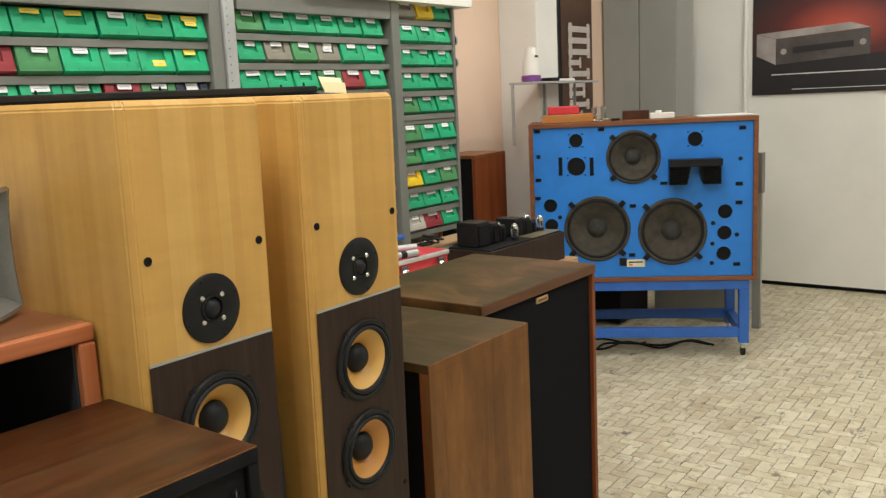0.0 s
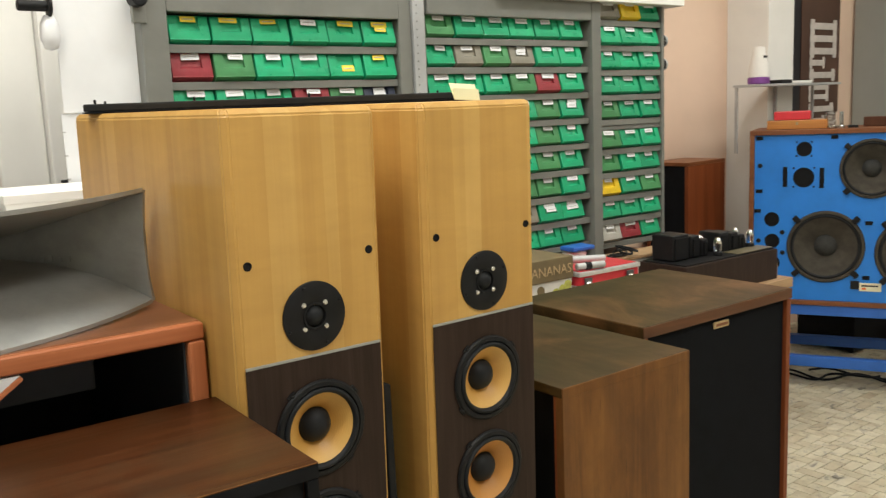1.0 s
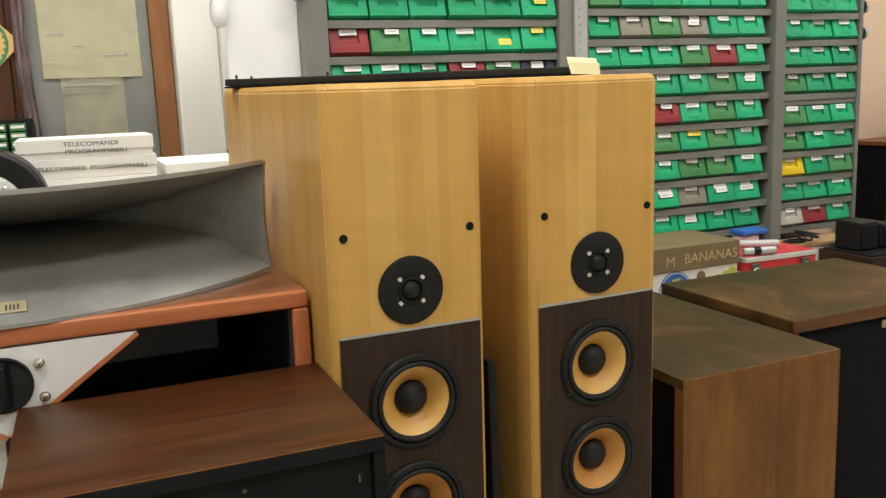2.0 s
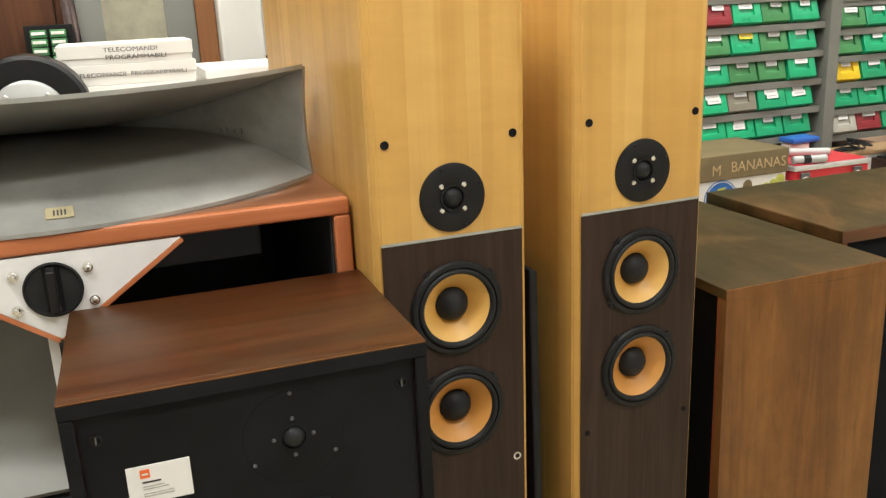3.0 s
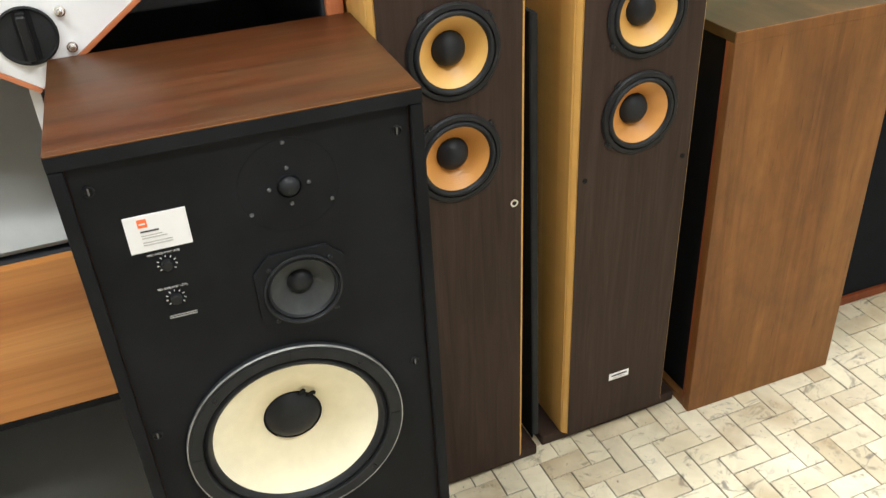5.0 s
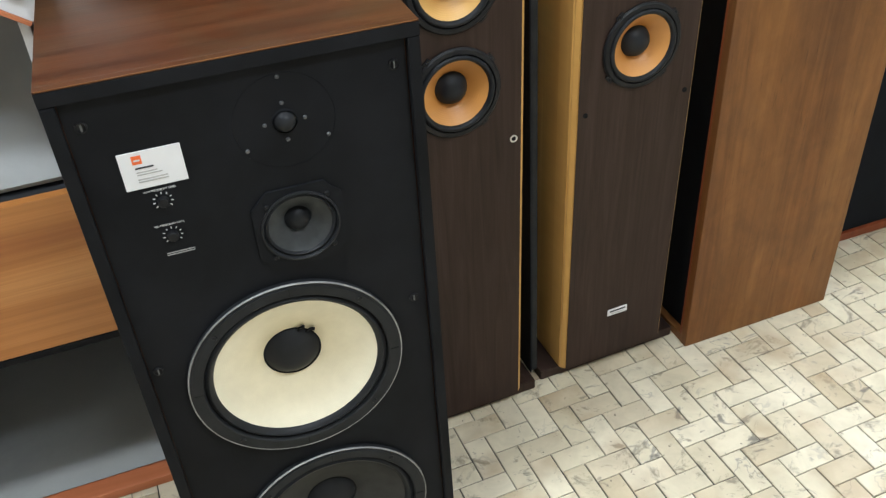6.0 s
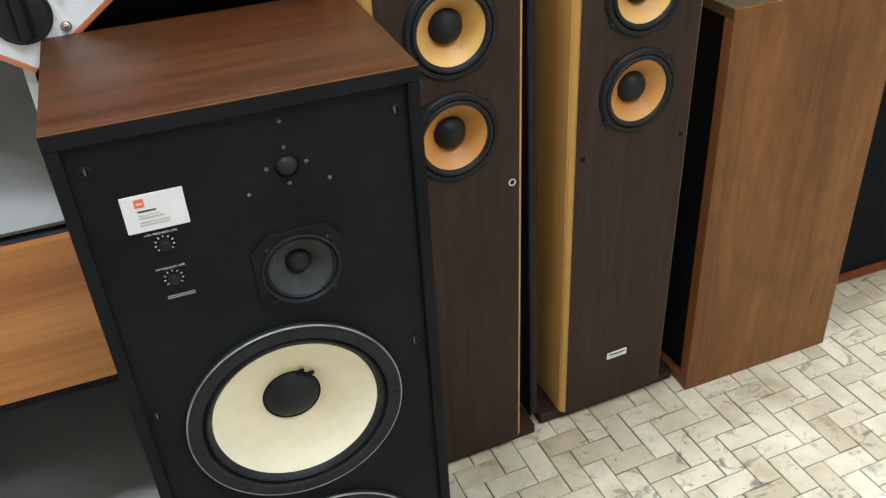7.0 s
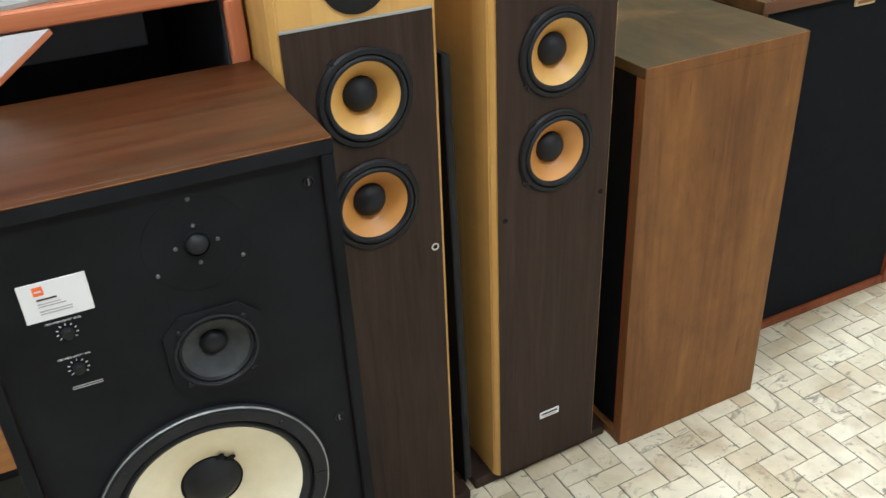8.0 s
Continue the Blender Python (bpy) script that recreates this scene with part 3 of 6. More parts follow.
def bass_driver(cab, x, z, y, cone, cone_label, terminals):
    woofer = part("woofer", lathe([(0.146, 0.006), (0.159, 0.006), (0.1593, -0.0066), (0.1575, -0.009), (0.149, -0.0098), (0.146, -0.008), (0.146, 0.004)], 72), RUBBER, cab, "large woofer with cast rim", 35, Matrix.Translation((x, y, z)) @ Matrix.Diagonal((0.975, 1, 0.975, 1)))
    part("gasket", lathe([(0.1540, -0.006), (0.1538, -0.0108), (0.1395, -0.0112), (0.1378, -0.0095), (0.1372, -0.002), (0.1355, -0.001)], 72), GASKET, woofer, "black gasket ring", 30)
    part("surround", lathe([(0.1362, -0.001), (0.1345, -0.0058), (0.130, -0.0086), (0.1255, -0.0062), (0.1225, 0.001)], 72), RUBBER, woofer, "black foam half-roll surround", 60)
    part("rim_edge", lathe([(0.1590, -0.0060), (0.1597, -0.0072), (0.1595, -0.0088), (0.1586, -0.0098), (0.1574, -0.0092)], 72), RIM_BARE, woofer, "bright bare rim edge", 60)
    part("cone", lathe([(0.1240, 0.000), (0.10, 0.011), (0.075, 0.022), (0.042, 0.038), (0.038, 0.042)], 72), cone, woofer, cone_label, 60)
    part("dust_cap", lathe([(0, 0.020), (0.012, 0.0206), (0.024, 0.0235), (0.035, 0.0295), (0.0425, 0.0375)], 48), RUBBER, woofer, "domed black dust cap", 60)
    part("cap_seam", lathe([(0.0418, 0.0380), (0.0425, 0.0358), (0.0437, 0.0356), (0.0444, 0.0372)], 48), BLACK_MATT, woofer, "thin black glue ring", 60)
    driver_screws(woofer, 4, 0.1465, -0.0108, 0.0042, math.pi / 4, BLACK_PLASTIC)
    for k in range(4):
        slit = moved(box(0.1395, 0.1535, -0.0116, -0.0100, -0.0006, 0.0006), Matrix.Rotation(k * math.pi / 2 + 0.05, 4, "Y"))
        part("gasket_joint", slit, BLACK_MATT, woofer)
    if terminals:
        for ang in (52, 70):
            tab = join(box(-0.0019, 0.0019, -0.0015, 0.0015, 0, 0.014, 0.0008), moved(rod(0.0036, -0.0016, 0.0016, "y", 12), Matrix.Translation((0.0024, 0, 0.0145))))
            a = radians(ang)
            part("lead", tab, BLACK_MATT, woofer, "black tinsel lead on the cone", None, Matrix.Rotation(math.pi / 2 - a, 4, "Y") @ Matrix.Translation((0, 0.0345, 0.040)) @ Matrix.Rotation(radians(30), 4, "X"))


def studio_speaker():
    W, H, D = 0.431, 0.9975, 0.337
    cab = thing("loudspeaker", pose(0, 0, 0, 0, 0, -0.94), "large black-fronted walnut loudspeaker with cream woofer cone", "loudspeaker")
    part("top_board", join(box(0, W, 0.0122, D, H - 0.022, H, 0.0008), box(0, W, 0.0006, 0.0124, H - 0.0023, H, 0.0005)), WALNUT_X, cab, "glossy dark walnut veneer top")
    for x0 in (0, W - 0.02):
        part("side_board", box(x0, x0 + 0.02, 0.0125, D, 0, H - 0.0225, 0.002), WALNUT_X, cab, "dark walnut side")
    part("bottom_board", box(0.0205, W - 0.0205, 0.02, D, 0, 0.02), WALNUT_X, cab)
    part("back_board", box(0.0205, W - 0.0205, D - 0.02, D - 0.002, 0.0205, H - 0.0225), BLACK_MATT, cab)
    part("worn_edge", box(0.002, W - 0.002, 0.0001, 0.0011, H - 0.0012, H + 0.0001), WALNUT_Z, cab, "lighter worn veneer edge")
    part("front_edge", box(0, W, 0.0, 0.0118, H - 0.020, H - 0.0025, 0.001), BLACK_BAFFLE, cab, "black painted front edge")
    for x0 in (0, W - 0.0165):
        part("front_edge", box(x0, x0 + 0.0165, 0.0, 0.0118, 0, H - 0.0202, 0.003), BLACK_BAFFLE, cab, "black painted front edge")
    part("front_edge", box(0.0167, W - 0.0167, 0.0, 0.0118, 0, 0.0125, 0.003), BLACK_BAFFLE, cab, "black painted front edge")
    y = 0.0095
    part("baffle", drilled(oblong(0.0178, W - 0.0178, 0.0135, H - 0.0212), [(0.2125, 0.511, 0.1465), (0.227, 0.1685, 0.1465), (0.2533, 0.7505, 0.050)], y, y + 0.014), BLACK_BAFFLE, cab, "matt black baffle board")
    bass_driver(cab, 0.2125, 0.511, y, CREAM_CONE, "cream coated paper cone", True)
    bass_driver(cab, 0.227, 0.1685, y, GREY_PAPER, "dark grey passive radiator cone", False)
    mid = part("midrange", drilled([(0.058, 0.036), (0.036, 0.058), (-0.036, 0.058), (-0.058, 0.036), (-0.058, -0.036), (-0.036, -0.058), (0.036, -0.058), (0.058, -0.036)], [(0, 0, 0.0475)], -0.004, 0.002), BLACK_BAFFLE, cab, "eight-sided black midrange frame", None, Matrix.Translation((0.2533, y, 0.7505)) @ Matrix.Diagonal((1.02, 1, 1.02, 1)))
    part("rim", lathe([(0.051, -0.0035), (0.051, -0.0065), (0.0485, -0.0075), (0.0465, -0.004), (0.0465, 0.002)], 48), RUBBER, mid, "", 40)
    part("surround", lathe([(0.0467, -0.0010), (0.0455, -0.0040), (0.0430, -0.0045), (0.0408, -0.0005)], 48), RUBBER, mid, "", 60)
    part("cone", lathe([(0.0412, -0.0008), (0.034, 0.0035), (0.025, 0.0105), (0.016, 0.0185)], 48), GREY_MID, mid, "dark grey paper cone", 60)
    part("dust_cap", lathe([(0, 0.0060), (0.007, 0.0068), (0.0125, 0.0100), (0.0165, 0.0150), (0.0178, 0.0182)], 32), RUBBER, mid, "", 60)
    driver_screws(mid, 4, 0.0545, -0.0042, 0.0036, math.pi / 4, BLACK_PLASTIC)
    tw = part("tweeter", lathe([(0.0165, 0.002), (0.0165, -0.0008), (0.0152, -0.0014), (0.0148, -0.003), (0.0142, 0.0)], 40), BLACK_BAFFLE, cab, "small black dome tweeter", 40, Matrix.Translation((0.2568, y, 0.8997)))
    part("dome", lathe([(0, -0.0115), (0.005, -0.0108), (0.009, -0.0085), (0.012, -0.005), (0.0138, 0.0)], 32), RUBBER, tw, "", 60)
    driver_screws(tw, 4, 0.0245, -0.0004, 0.0027, math.pi / 2, CAST_GREY)
    driver_screws(tw, 3, 0.058, -0.0004, 0.0027, math.pi / 2, CAST_GREY)
    part("groove", lathe([(0.0626, 0.0002), (0.0624, -0.0004), (0.0617, -0.0004), (0.0615, 0.0002)], 72), BLACK_BAFFLE, tw, "")
    for sx, sz in ((0.035, 0.944), (0.3975, 0.944), (0.395, 0.581), (0.029, 0.574)):
        cup = part("grille_socket", lathe([(0.0070, 0.002), (0.0070, -0.0022), (0.0056, -0.003), (0.0048, -0.001), (0.0042, -0.0005), (0, -0.0004)], 24), BLACK_PLASTIC, cab, "", 40, Matrix.Translation((sx, y, sz)))
        part("pin", box(-0.0009, 0.0009, -0.003, 0.002, -0.0045, 0.0045), CAST_GREY, cup)
    plate = part("label_plate", box(0.0605, 0.1325, -0.0012, 0.001, 0.8525, 0.9015, 0.0006), WHITE_PLATE, cab, "white label plate with an orange square", None, Matrix.Translation((0, y, 0)))
    part("emblem", box(0.0755, 0.0865, -0.0016, 0, 0.8855, 0.8965), ORANGE, plate, "orange emblem square")
    part("emblem_bar", box(0.0775, 0.0845, -0.0019, -0.0015, 0.8895, 0.8915), PRINT_WHITE, plate)
    for k, (w, hgt, z, mat) in enumerate(((0.021, 0.0021, 0.8800, INK), (0.024, 0.0014, 0.8745, INK_GREY), (0.029, 0.0014, 0.8712, INK_GREY), (0.034, 0.0016, 0.8652, INK_GREY), (0.034, 0.0016, 0.8618, INK_GREY))):
        part("print_line", box(0.077, 0.077 + w, -0.0016, -0.001, z - hgt / 2, z + hgt / 2), mat, plate)
    face = pose(0, 0, 0, 90, 0, 0)
    for z, words in ((0.8305, "HIGH FREQUENCY LEVEL"), (0.7805, "MID FREQUENCY LEVEL")):
        knob = part("level_knob", lathe([(0, -0.008), (0.0055, -0.008), (0.0065, -0.007), (0.0068, 0.001)], 24), BLACK_PLASTIC, cab, "small black level control", 40, Matrix.Translation((0.0972, y, z)))
        for i in range(9):
            a = radians(-40 + i * 32.5)
            part("mark", moved(box(0.0095, 0.0122, -0.0006, 0.0002, -0.0005, 0.0005), Matrix.Rotation(-a, 4, "Y")), PRINT_WHITE, knob)
        lettering("lettering", words, 0.0036, PRINT_WHITE, cab, pose(0.0965, y - 0.0004, z + 0.0160, 90), "small white capitals", 0.0002, 0.95)
    for k in range(2):
        part("print_line", box(0.084, 0.118, -0.0004, 0.0002, 0.7550 - 0.0028 * k - 0.0007, 0.7550 - 0.0028 * k + 0.0007), PRINT_DIM, cab, "", None, Matrix.Translation((0, y, 0)))


studio_speaker()


# ---- maple tower loudspeakers ----
def chamfered_box(w, d, h, c, top, holes):
    """Upright box whose front upright corners and front top edge are chamfered; front at y = 0."""
    bm = bmesh.new()
    ring = [(0, c), (c, 0), (w - c, 0), (w, c), (w, d), (0, d)]
    lo = [bm.verts.new((x, y, 0)) for x, y in ring]
    mid = [bm.verts.new((x, y, h - top)) for x, y in ring]
    up = [bm.verts.new((min(max(x, top * 0.5), w - top * 0.5), y + (top * 0.7 if y < d else 0), h)) for x, y in ring]
    for a, b in ((lo, mid), (mid, up)):
        for i in range(6):
            if a is lo and i == 1:
                continue
            bm.faces.new((a[i], a[(i + 1) % 6], b[(i + 1) % 6], b[i]))
    bm.faces.new(up)
    bm.faces.new(list(reversed(lo)))
    edges = [bm.edges.get((lo[1], lo[2])), bm.edges.get((mid[1], mid[2])), bm.edges.get((lo[1], mid[1])), bm.edges.get((lo[2], mid[2]))]
    for x, z, r in holes:
        vs = [bm.verts.new((x + r * math.cos(2 * math.pi * i / 48), 0, z + r * math.sin(2 * math.pi * i / 48))) for i in range(48)]
        edges += [bm.edges.new((vs[i], vs[(i + 1) % 48])) for i in range(48)]
    bmesh.ops.triangle_fill(bm, use_beauty=True, use_dissolve=False, edges=edges)
    bmesh.ops.recalc_face_normals(bm, faces=bm.faces)
    bmesh.ops.bevel(bm, geom=[e for e in bm.edges if len(e.link_faces) == 2 and e.calc_face_angle(0) > 0.3], offset=0.0025, segments=2, affect="EDGES")
    return bm


def tower_speaker(x, y, lift, tip, side, turn, seated, emblem):
    """Origin at the foot of the front face's middle."""
    W, D, H = 0.256, 0.69, 1.404
    cab = thing("tower_loudspeaker", pose(x, y, 0, 0, 0, turn), "tall maple tower loudspeaker with dark wenge front", "loudspeaker", "pair of maple towers")
    lean = pose(0, 0, lift, tip, side)
    part("plinth", box(-W / 2 - 0.042, W / 2 + 0.040, 0.016, D + 0.02, 0, 0.025, 0.003), WENGE, cab, "dark wooden plinth")
    body = part("cabinet", moved(chamfered_box(W, D, H, 0.010, 0.010, [(W / 2 + 0.001, z, 0.067) for z in (0.912, 0.734)]), Matrix.Translation((-W / 2, 0, 0))), MAPLE_Z, cab, "honey maple veneer", None, lean)
    part("front_panel", drilled(oblong(-W / 2 + 0.0104, W / 2 - 0.0104, 0.002, 1.0265), [(0.001, z, 0.070) for z in (0.912, 0.734)], -0.0016, -0.0003), WENGE, cab, "dark wenge front panel", None, lean)
    part("panel_edge", box(-W / 2 + 0.0104, W / 2 - 0.0104, -0.0024, -0.0003, 1.0267, 1.0310, 0.0006), LOCKER_GREY, cab, "thin grey edge strip", None, lean)
    zt = 1.0905
    tw = part("tweeter", lathe([(0.0535, 0.001), (0.0535, -0.003), (0.052, -0.0042), (0.021, -0.0042), (0.018, -0.002), (0.0165, 0.0)], 64), BLACK_PLASTIC, cab, "round black tweeter plate", 40, lean @ Matrix.Translation((0, 0, zt)))
    part("dome", lathe([(0, -0.011), (0.006, -0.0102), (0.0105, -0.0078), (0.014, -0.0035), (0.0165, -0.001)], 32), RUBBER, tw, "black dome", 60)
    part("ring", lathe([(0.0215, -0.003), (0.0205, -0.0062), (0.0178, -0.0058), (0.0168, -0.001)], 40), BLACK_PLASTIC, tw, "", 50)
    driver_screws(tw, 4, 0.0262, -0.0042, 0.0045, math.pi / 4, CHROME)
    driver_screws(tw, 4, 0.0478, -0.0040, 0.0026, math.pi / 8, BLACK_PLASTIC)
    for zw, cone, cone_label in ((0.912, YELLOW_CONE, "amber woven cone"), (0.734, ORANGE_CONE, "orange-brown woven cone")):
        wf = part("woofer", lathe([(0.0765, 0.001), (0.0775, -0.0035), (0.0745, -0.0068), (0.068, -0.0075), (0.0655, -0.004), (0.0655, 0.002)], 64), BLACK_PLASTIC, cab, "amber-cone woofer with black frame", 40, lean @ Matrix.Translation((0.001, -0.0016, zw)))
        part("surround", lathe([(0.0658, -0.004), (0.0645, -0.0088), (0.0612, -0.0102), (0.058, -0.0082), (0.0562, -0.0030)], 64), RUBBER, wf, "black rubber surround", 60)
        part("cone", lathe([(0.0565, -0.0032), (0.048, 0.0035), (0.036, 0.0130), (0.026, 0.0225)], 64), cone, wf, cone_label, 60)
        part("dust_cap", lathe([(0, -0.0008), (0.009, 0.0006), (0.0175, 0.0050), (0.0245, 0.0117), (0.0282, 0.0205)], 40), RUBBER, wf, "black dust cap", 60)
        for i in range(4):
            a = radians(38 + 90 * i)
            ear = moved(prism([(-0.011, -0.007), (0.011, -0.007), (0.007, 0.0055), (-0.007, 0.0055)], -0.0035, 0.001), Matrix.Rotation(-a + math.pi / 2, 4, "Y") @ Matrix.Translation((0, 0, 0.0765)))
            part("lug", ear, BLACK_PLASTIC, wf)
        driver_screws(wf, 4, 0.0775, -0.0035, 0.0032, radians(38), BLACK_PLASTIC)
    for sx in (-0.1037, 0.1037):
        part("grille_socket", lathe([(0.0066, 0.001), (0.0066, -0.0012), (0.0050, -0.0016), (0.004, -0.0006), (0, -0.0005)], 24), BLACK_MATT, cab, "black grille peg socket", 40, lean @ Matrix.Translation((sx, 0, 1.1798)))
        bright = seated and sx > 0
        part("grille_socket", lathe([(0.0070 if bright else 0.0048, 0.001), (0.0070 if bright else 0.0048, -0.0014), (0.0045 if bright else 0.003, -0.0016), (0.0042 if bright else 0.0028, -0.0006), (0, -0.0005)], 24), STEEL if bright else BLACK_MATT, cab, "", 40, lean @ Matrix.Translation((sx, -0.0016, 0.6245)))
        if bright:
            part("socket_hole", lathe([(0.0043, -0.0004), (0.0043, -0.0010), (0, -0.0010)], 20), BLACK_MATT, cab, "", 40, lean @ Matrix.Translation((sx, -0.0016, 0.6245)))
    if emblem:
        plate = part("name_plate", box(-0.024, 0.024, -0.0015, 0, -0.0085, 0.0085, 0.0006), WHITE_PLATE, cab, "small silver name plate", None, lean @ Matrix.Translation((0.002, -0.0016, 0.1275)))
        part("print_line", box(-0.019, 0.019, -0.0018, -0.001, 0.0005, 0.0045), INK, plate)
        part("print_line", box(-0.015, 0.015, -0.0018, -0.001, -0.0050, -0.0028), INK_GREY, plate)
    return cab


tower_speaker(0.5617, 0.2553, 0.0255, 0.67, 0.33, 1.5, True, False)
tower_speaker(0.9207, 0.2809, 0.0258, 1.03, -0.22, 1.7, False, True)


def grille_panel(name, m, w, h, label, pegs):
    g = thing(name, m, label, "loudspeaker grille")
    part("board", box(0, w, 0.004, h, 0, 0.014, 0.003), GASKET, g, "black board")
    part("cloth", box(-0.002, w + 0.002, 0, h + 0.004, -0.0035, -0.0005, 0.001), BLACK_CLOTH, g, "black stretched cloth")
    for px, py in pegs:
        part("peg", lathe([(0, 0.0225), (0.0018, 0.022), (0.0026, 0.019), (0.002, 0.0142)], 12, "z"), BLACK_PLASTIC, g, "", 40, Matrix.Translation((px, py, 0)))


# one grille lies across the tower tops, the other stands between them
grille_panel("speaker_grille", pose(0.405, 0.79, 1.4405, 0.3, 0.15, -22.5), 0.74, 0.2, "black cloth grille lying across the tower tops", [(0.02, 0.02), (0.2, 0.03), (0.42, 0.02), (0.72, 0.03), (0.02, 0.17), (0.72, 0.17)])
grille_panel("speaker_grille", pose(0.732, 0.30, 0.026, 90, 1.0, 90) @ pose(0, 0, 0), 0.235, 0.925, "black cloth grille standing between the towers", [(0.02, 0.05), (0.02, 0.88)])
note = join(moved(box(-0.03, 0.03, -0.0004, 0.0004, 0, 0.03), pose(0, 0, 0, -28)), moved(box(-0.03, 0.03, -0.0004, 0.0004, -0.002, 0.018), pose(0, 0.0, 0.0, -12)))
solid("paper_note", note, POSTIT, "pale yellow folded paper note on the tower top", "note", pose(0.917, 0.290, 1.434, 0, 3, 4))


# ---- walnut cabinet turned sideways and its partner ----
def turned_speaker():
    """Grille to the west, walnut side to the front."""
    W, D, H = 0.390, 0.62, 0.877
    cab = thing("loudspeaker", pose(1.0946, 0.2525, 0, 0, 0, 0.43), "walnut loudspeaker turned sideways with black grille", "loudspeaker")
    part("top_board", box(0, W, 0.0032, D - 0.0032, H - 0.02, H, 0.0015), WALNUT_TOP, cab, "worn stained walnut top")
    part("side_board", join(box(0.0005, W - 0.0005, 0.0, 0.02, 0, H - 0.0205, 0.0015), box(0.0005, W - 0.0005, 0.0, 0.003, H - 0.0206, H - 0.0004, 0.001)), WALNUT_Z, cab, "upright-grained walnut side")
    part("side_board", box(0.0005, W - 0.0005, D - 0.02, D - 0.0008, 0, H - 0.0205, 0.002), WALNUT_Z, cab)
    part("bottom_board", box(0.002, W - 0.002, 0.0205, D - 0.0205, 0.0, 0.02, 0.001), WALNUT_Z, cab)
    part("back_board", box(W - 0.02, W - 0.004, 0.0205, D - 0.0205, 0.0205, H - 0.0207), BLACK_MATT, cab)
    part("grille", box(0.018, 0.03, 0.0207, D - 0.0207, 0.0207, H - 0.0209, 0.002), BLACK_CLOTH, cab, "black grille cloth")
    part("front_trim", box(0.002, 0.017, 0.0208, 0.0275, 0.0208, H - 0.0212, 0.001), RED_WOOD, cab, "reddish front edge strip")


def facing_speaker():
    W, D, H = 0.624, 0.460, 0.890
    cab = thing("loudspeaker", pose(1.523, 0.420, 0, 0, 0, 0.2), "wide walnut loudspeaker with black cloth front", "loudspeaker")
    part("top_board", box(0, W, 0, D, H - 0.029, H, 0.003), WALNUT_TOP, cab, "worn stained walnut top")
    part("top_edge", box(0.001, W - 0.001, -0.0025, -0.0002, H - 0.028, H - 0.001, 0.0008), WALNUT_EDGE, cab, "worn walnut edge strip")
    for x0 in (0.0005, W - 0.0195):
        part("side_board", box(x0, x0 + 0.019, 0.001, D - 0.001, 0, H - 0.0295, 0.002), RED_WOOD, cab, "walnut side")
    part("bottom_board", box(0.02, W - 0.02, 0.004, D - 0.02, 0, 0.024, 0.002), RED_WOOD, cab, "reddish walnut bottom edge")
    part("back_board", box(0.02, W - 0.02, D - 0.018, D - 0.002, 0.0245, H - 0.0295), BLACK_MATT, cab)
    part("grille", box(0.0205, W - 0.0205, 0.012, 0.028, 0.0245, H - 0.0298, 0.002), BLACK_CLOTH, cab, "black grille cloth")
    badge = part("emblem_bar", box(0.284, 0.347, 0.0065, 0.0115, 0.832, 0.850, 0.004, 3), KRAFT_PRINT, cab, "small tan emblem bar on the grille")
    part("inset", box(0.291, 0.340, 0.0058, 0.0064, 0.8375, 0.8445, 0.0002), WALNUT_TRIM, badge)


turned_speaker()
facing_speaker()


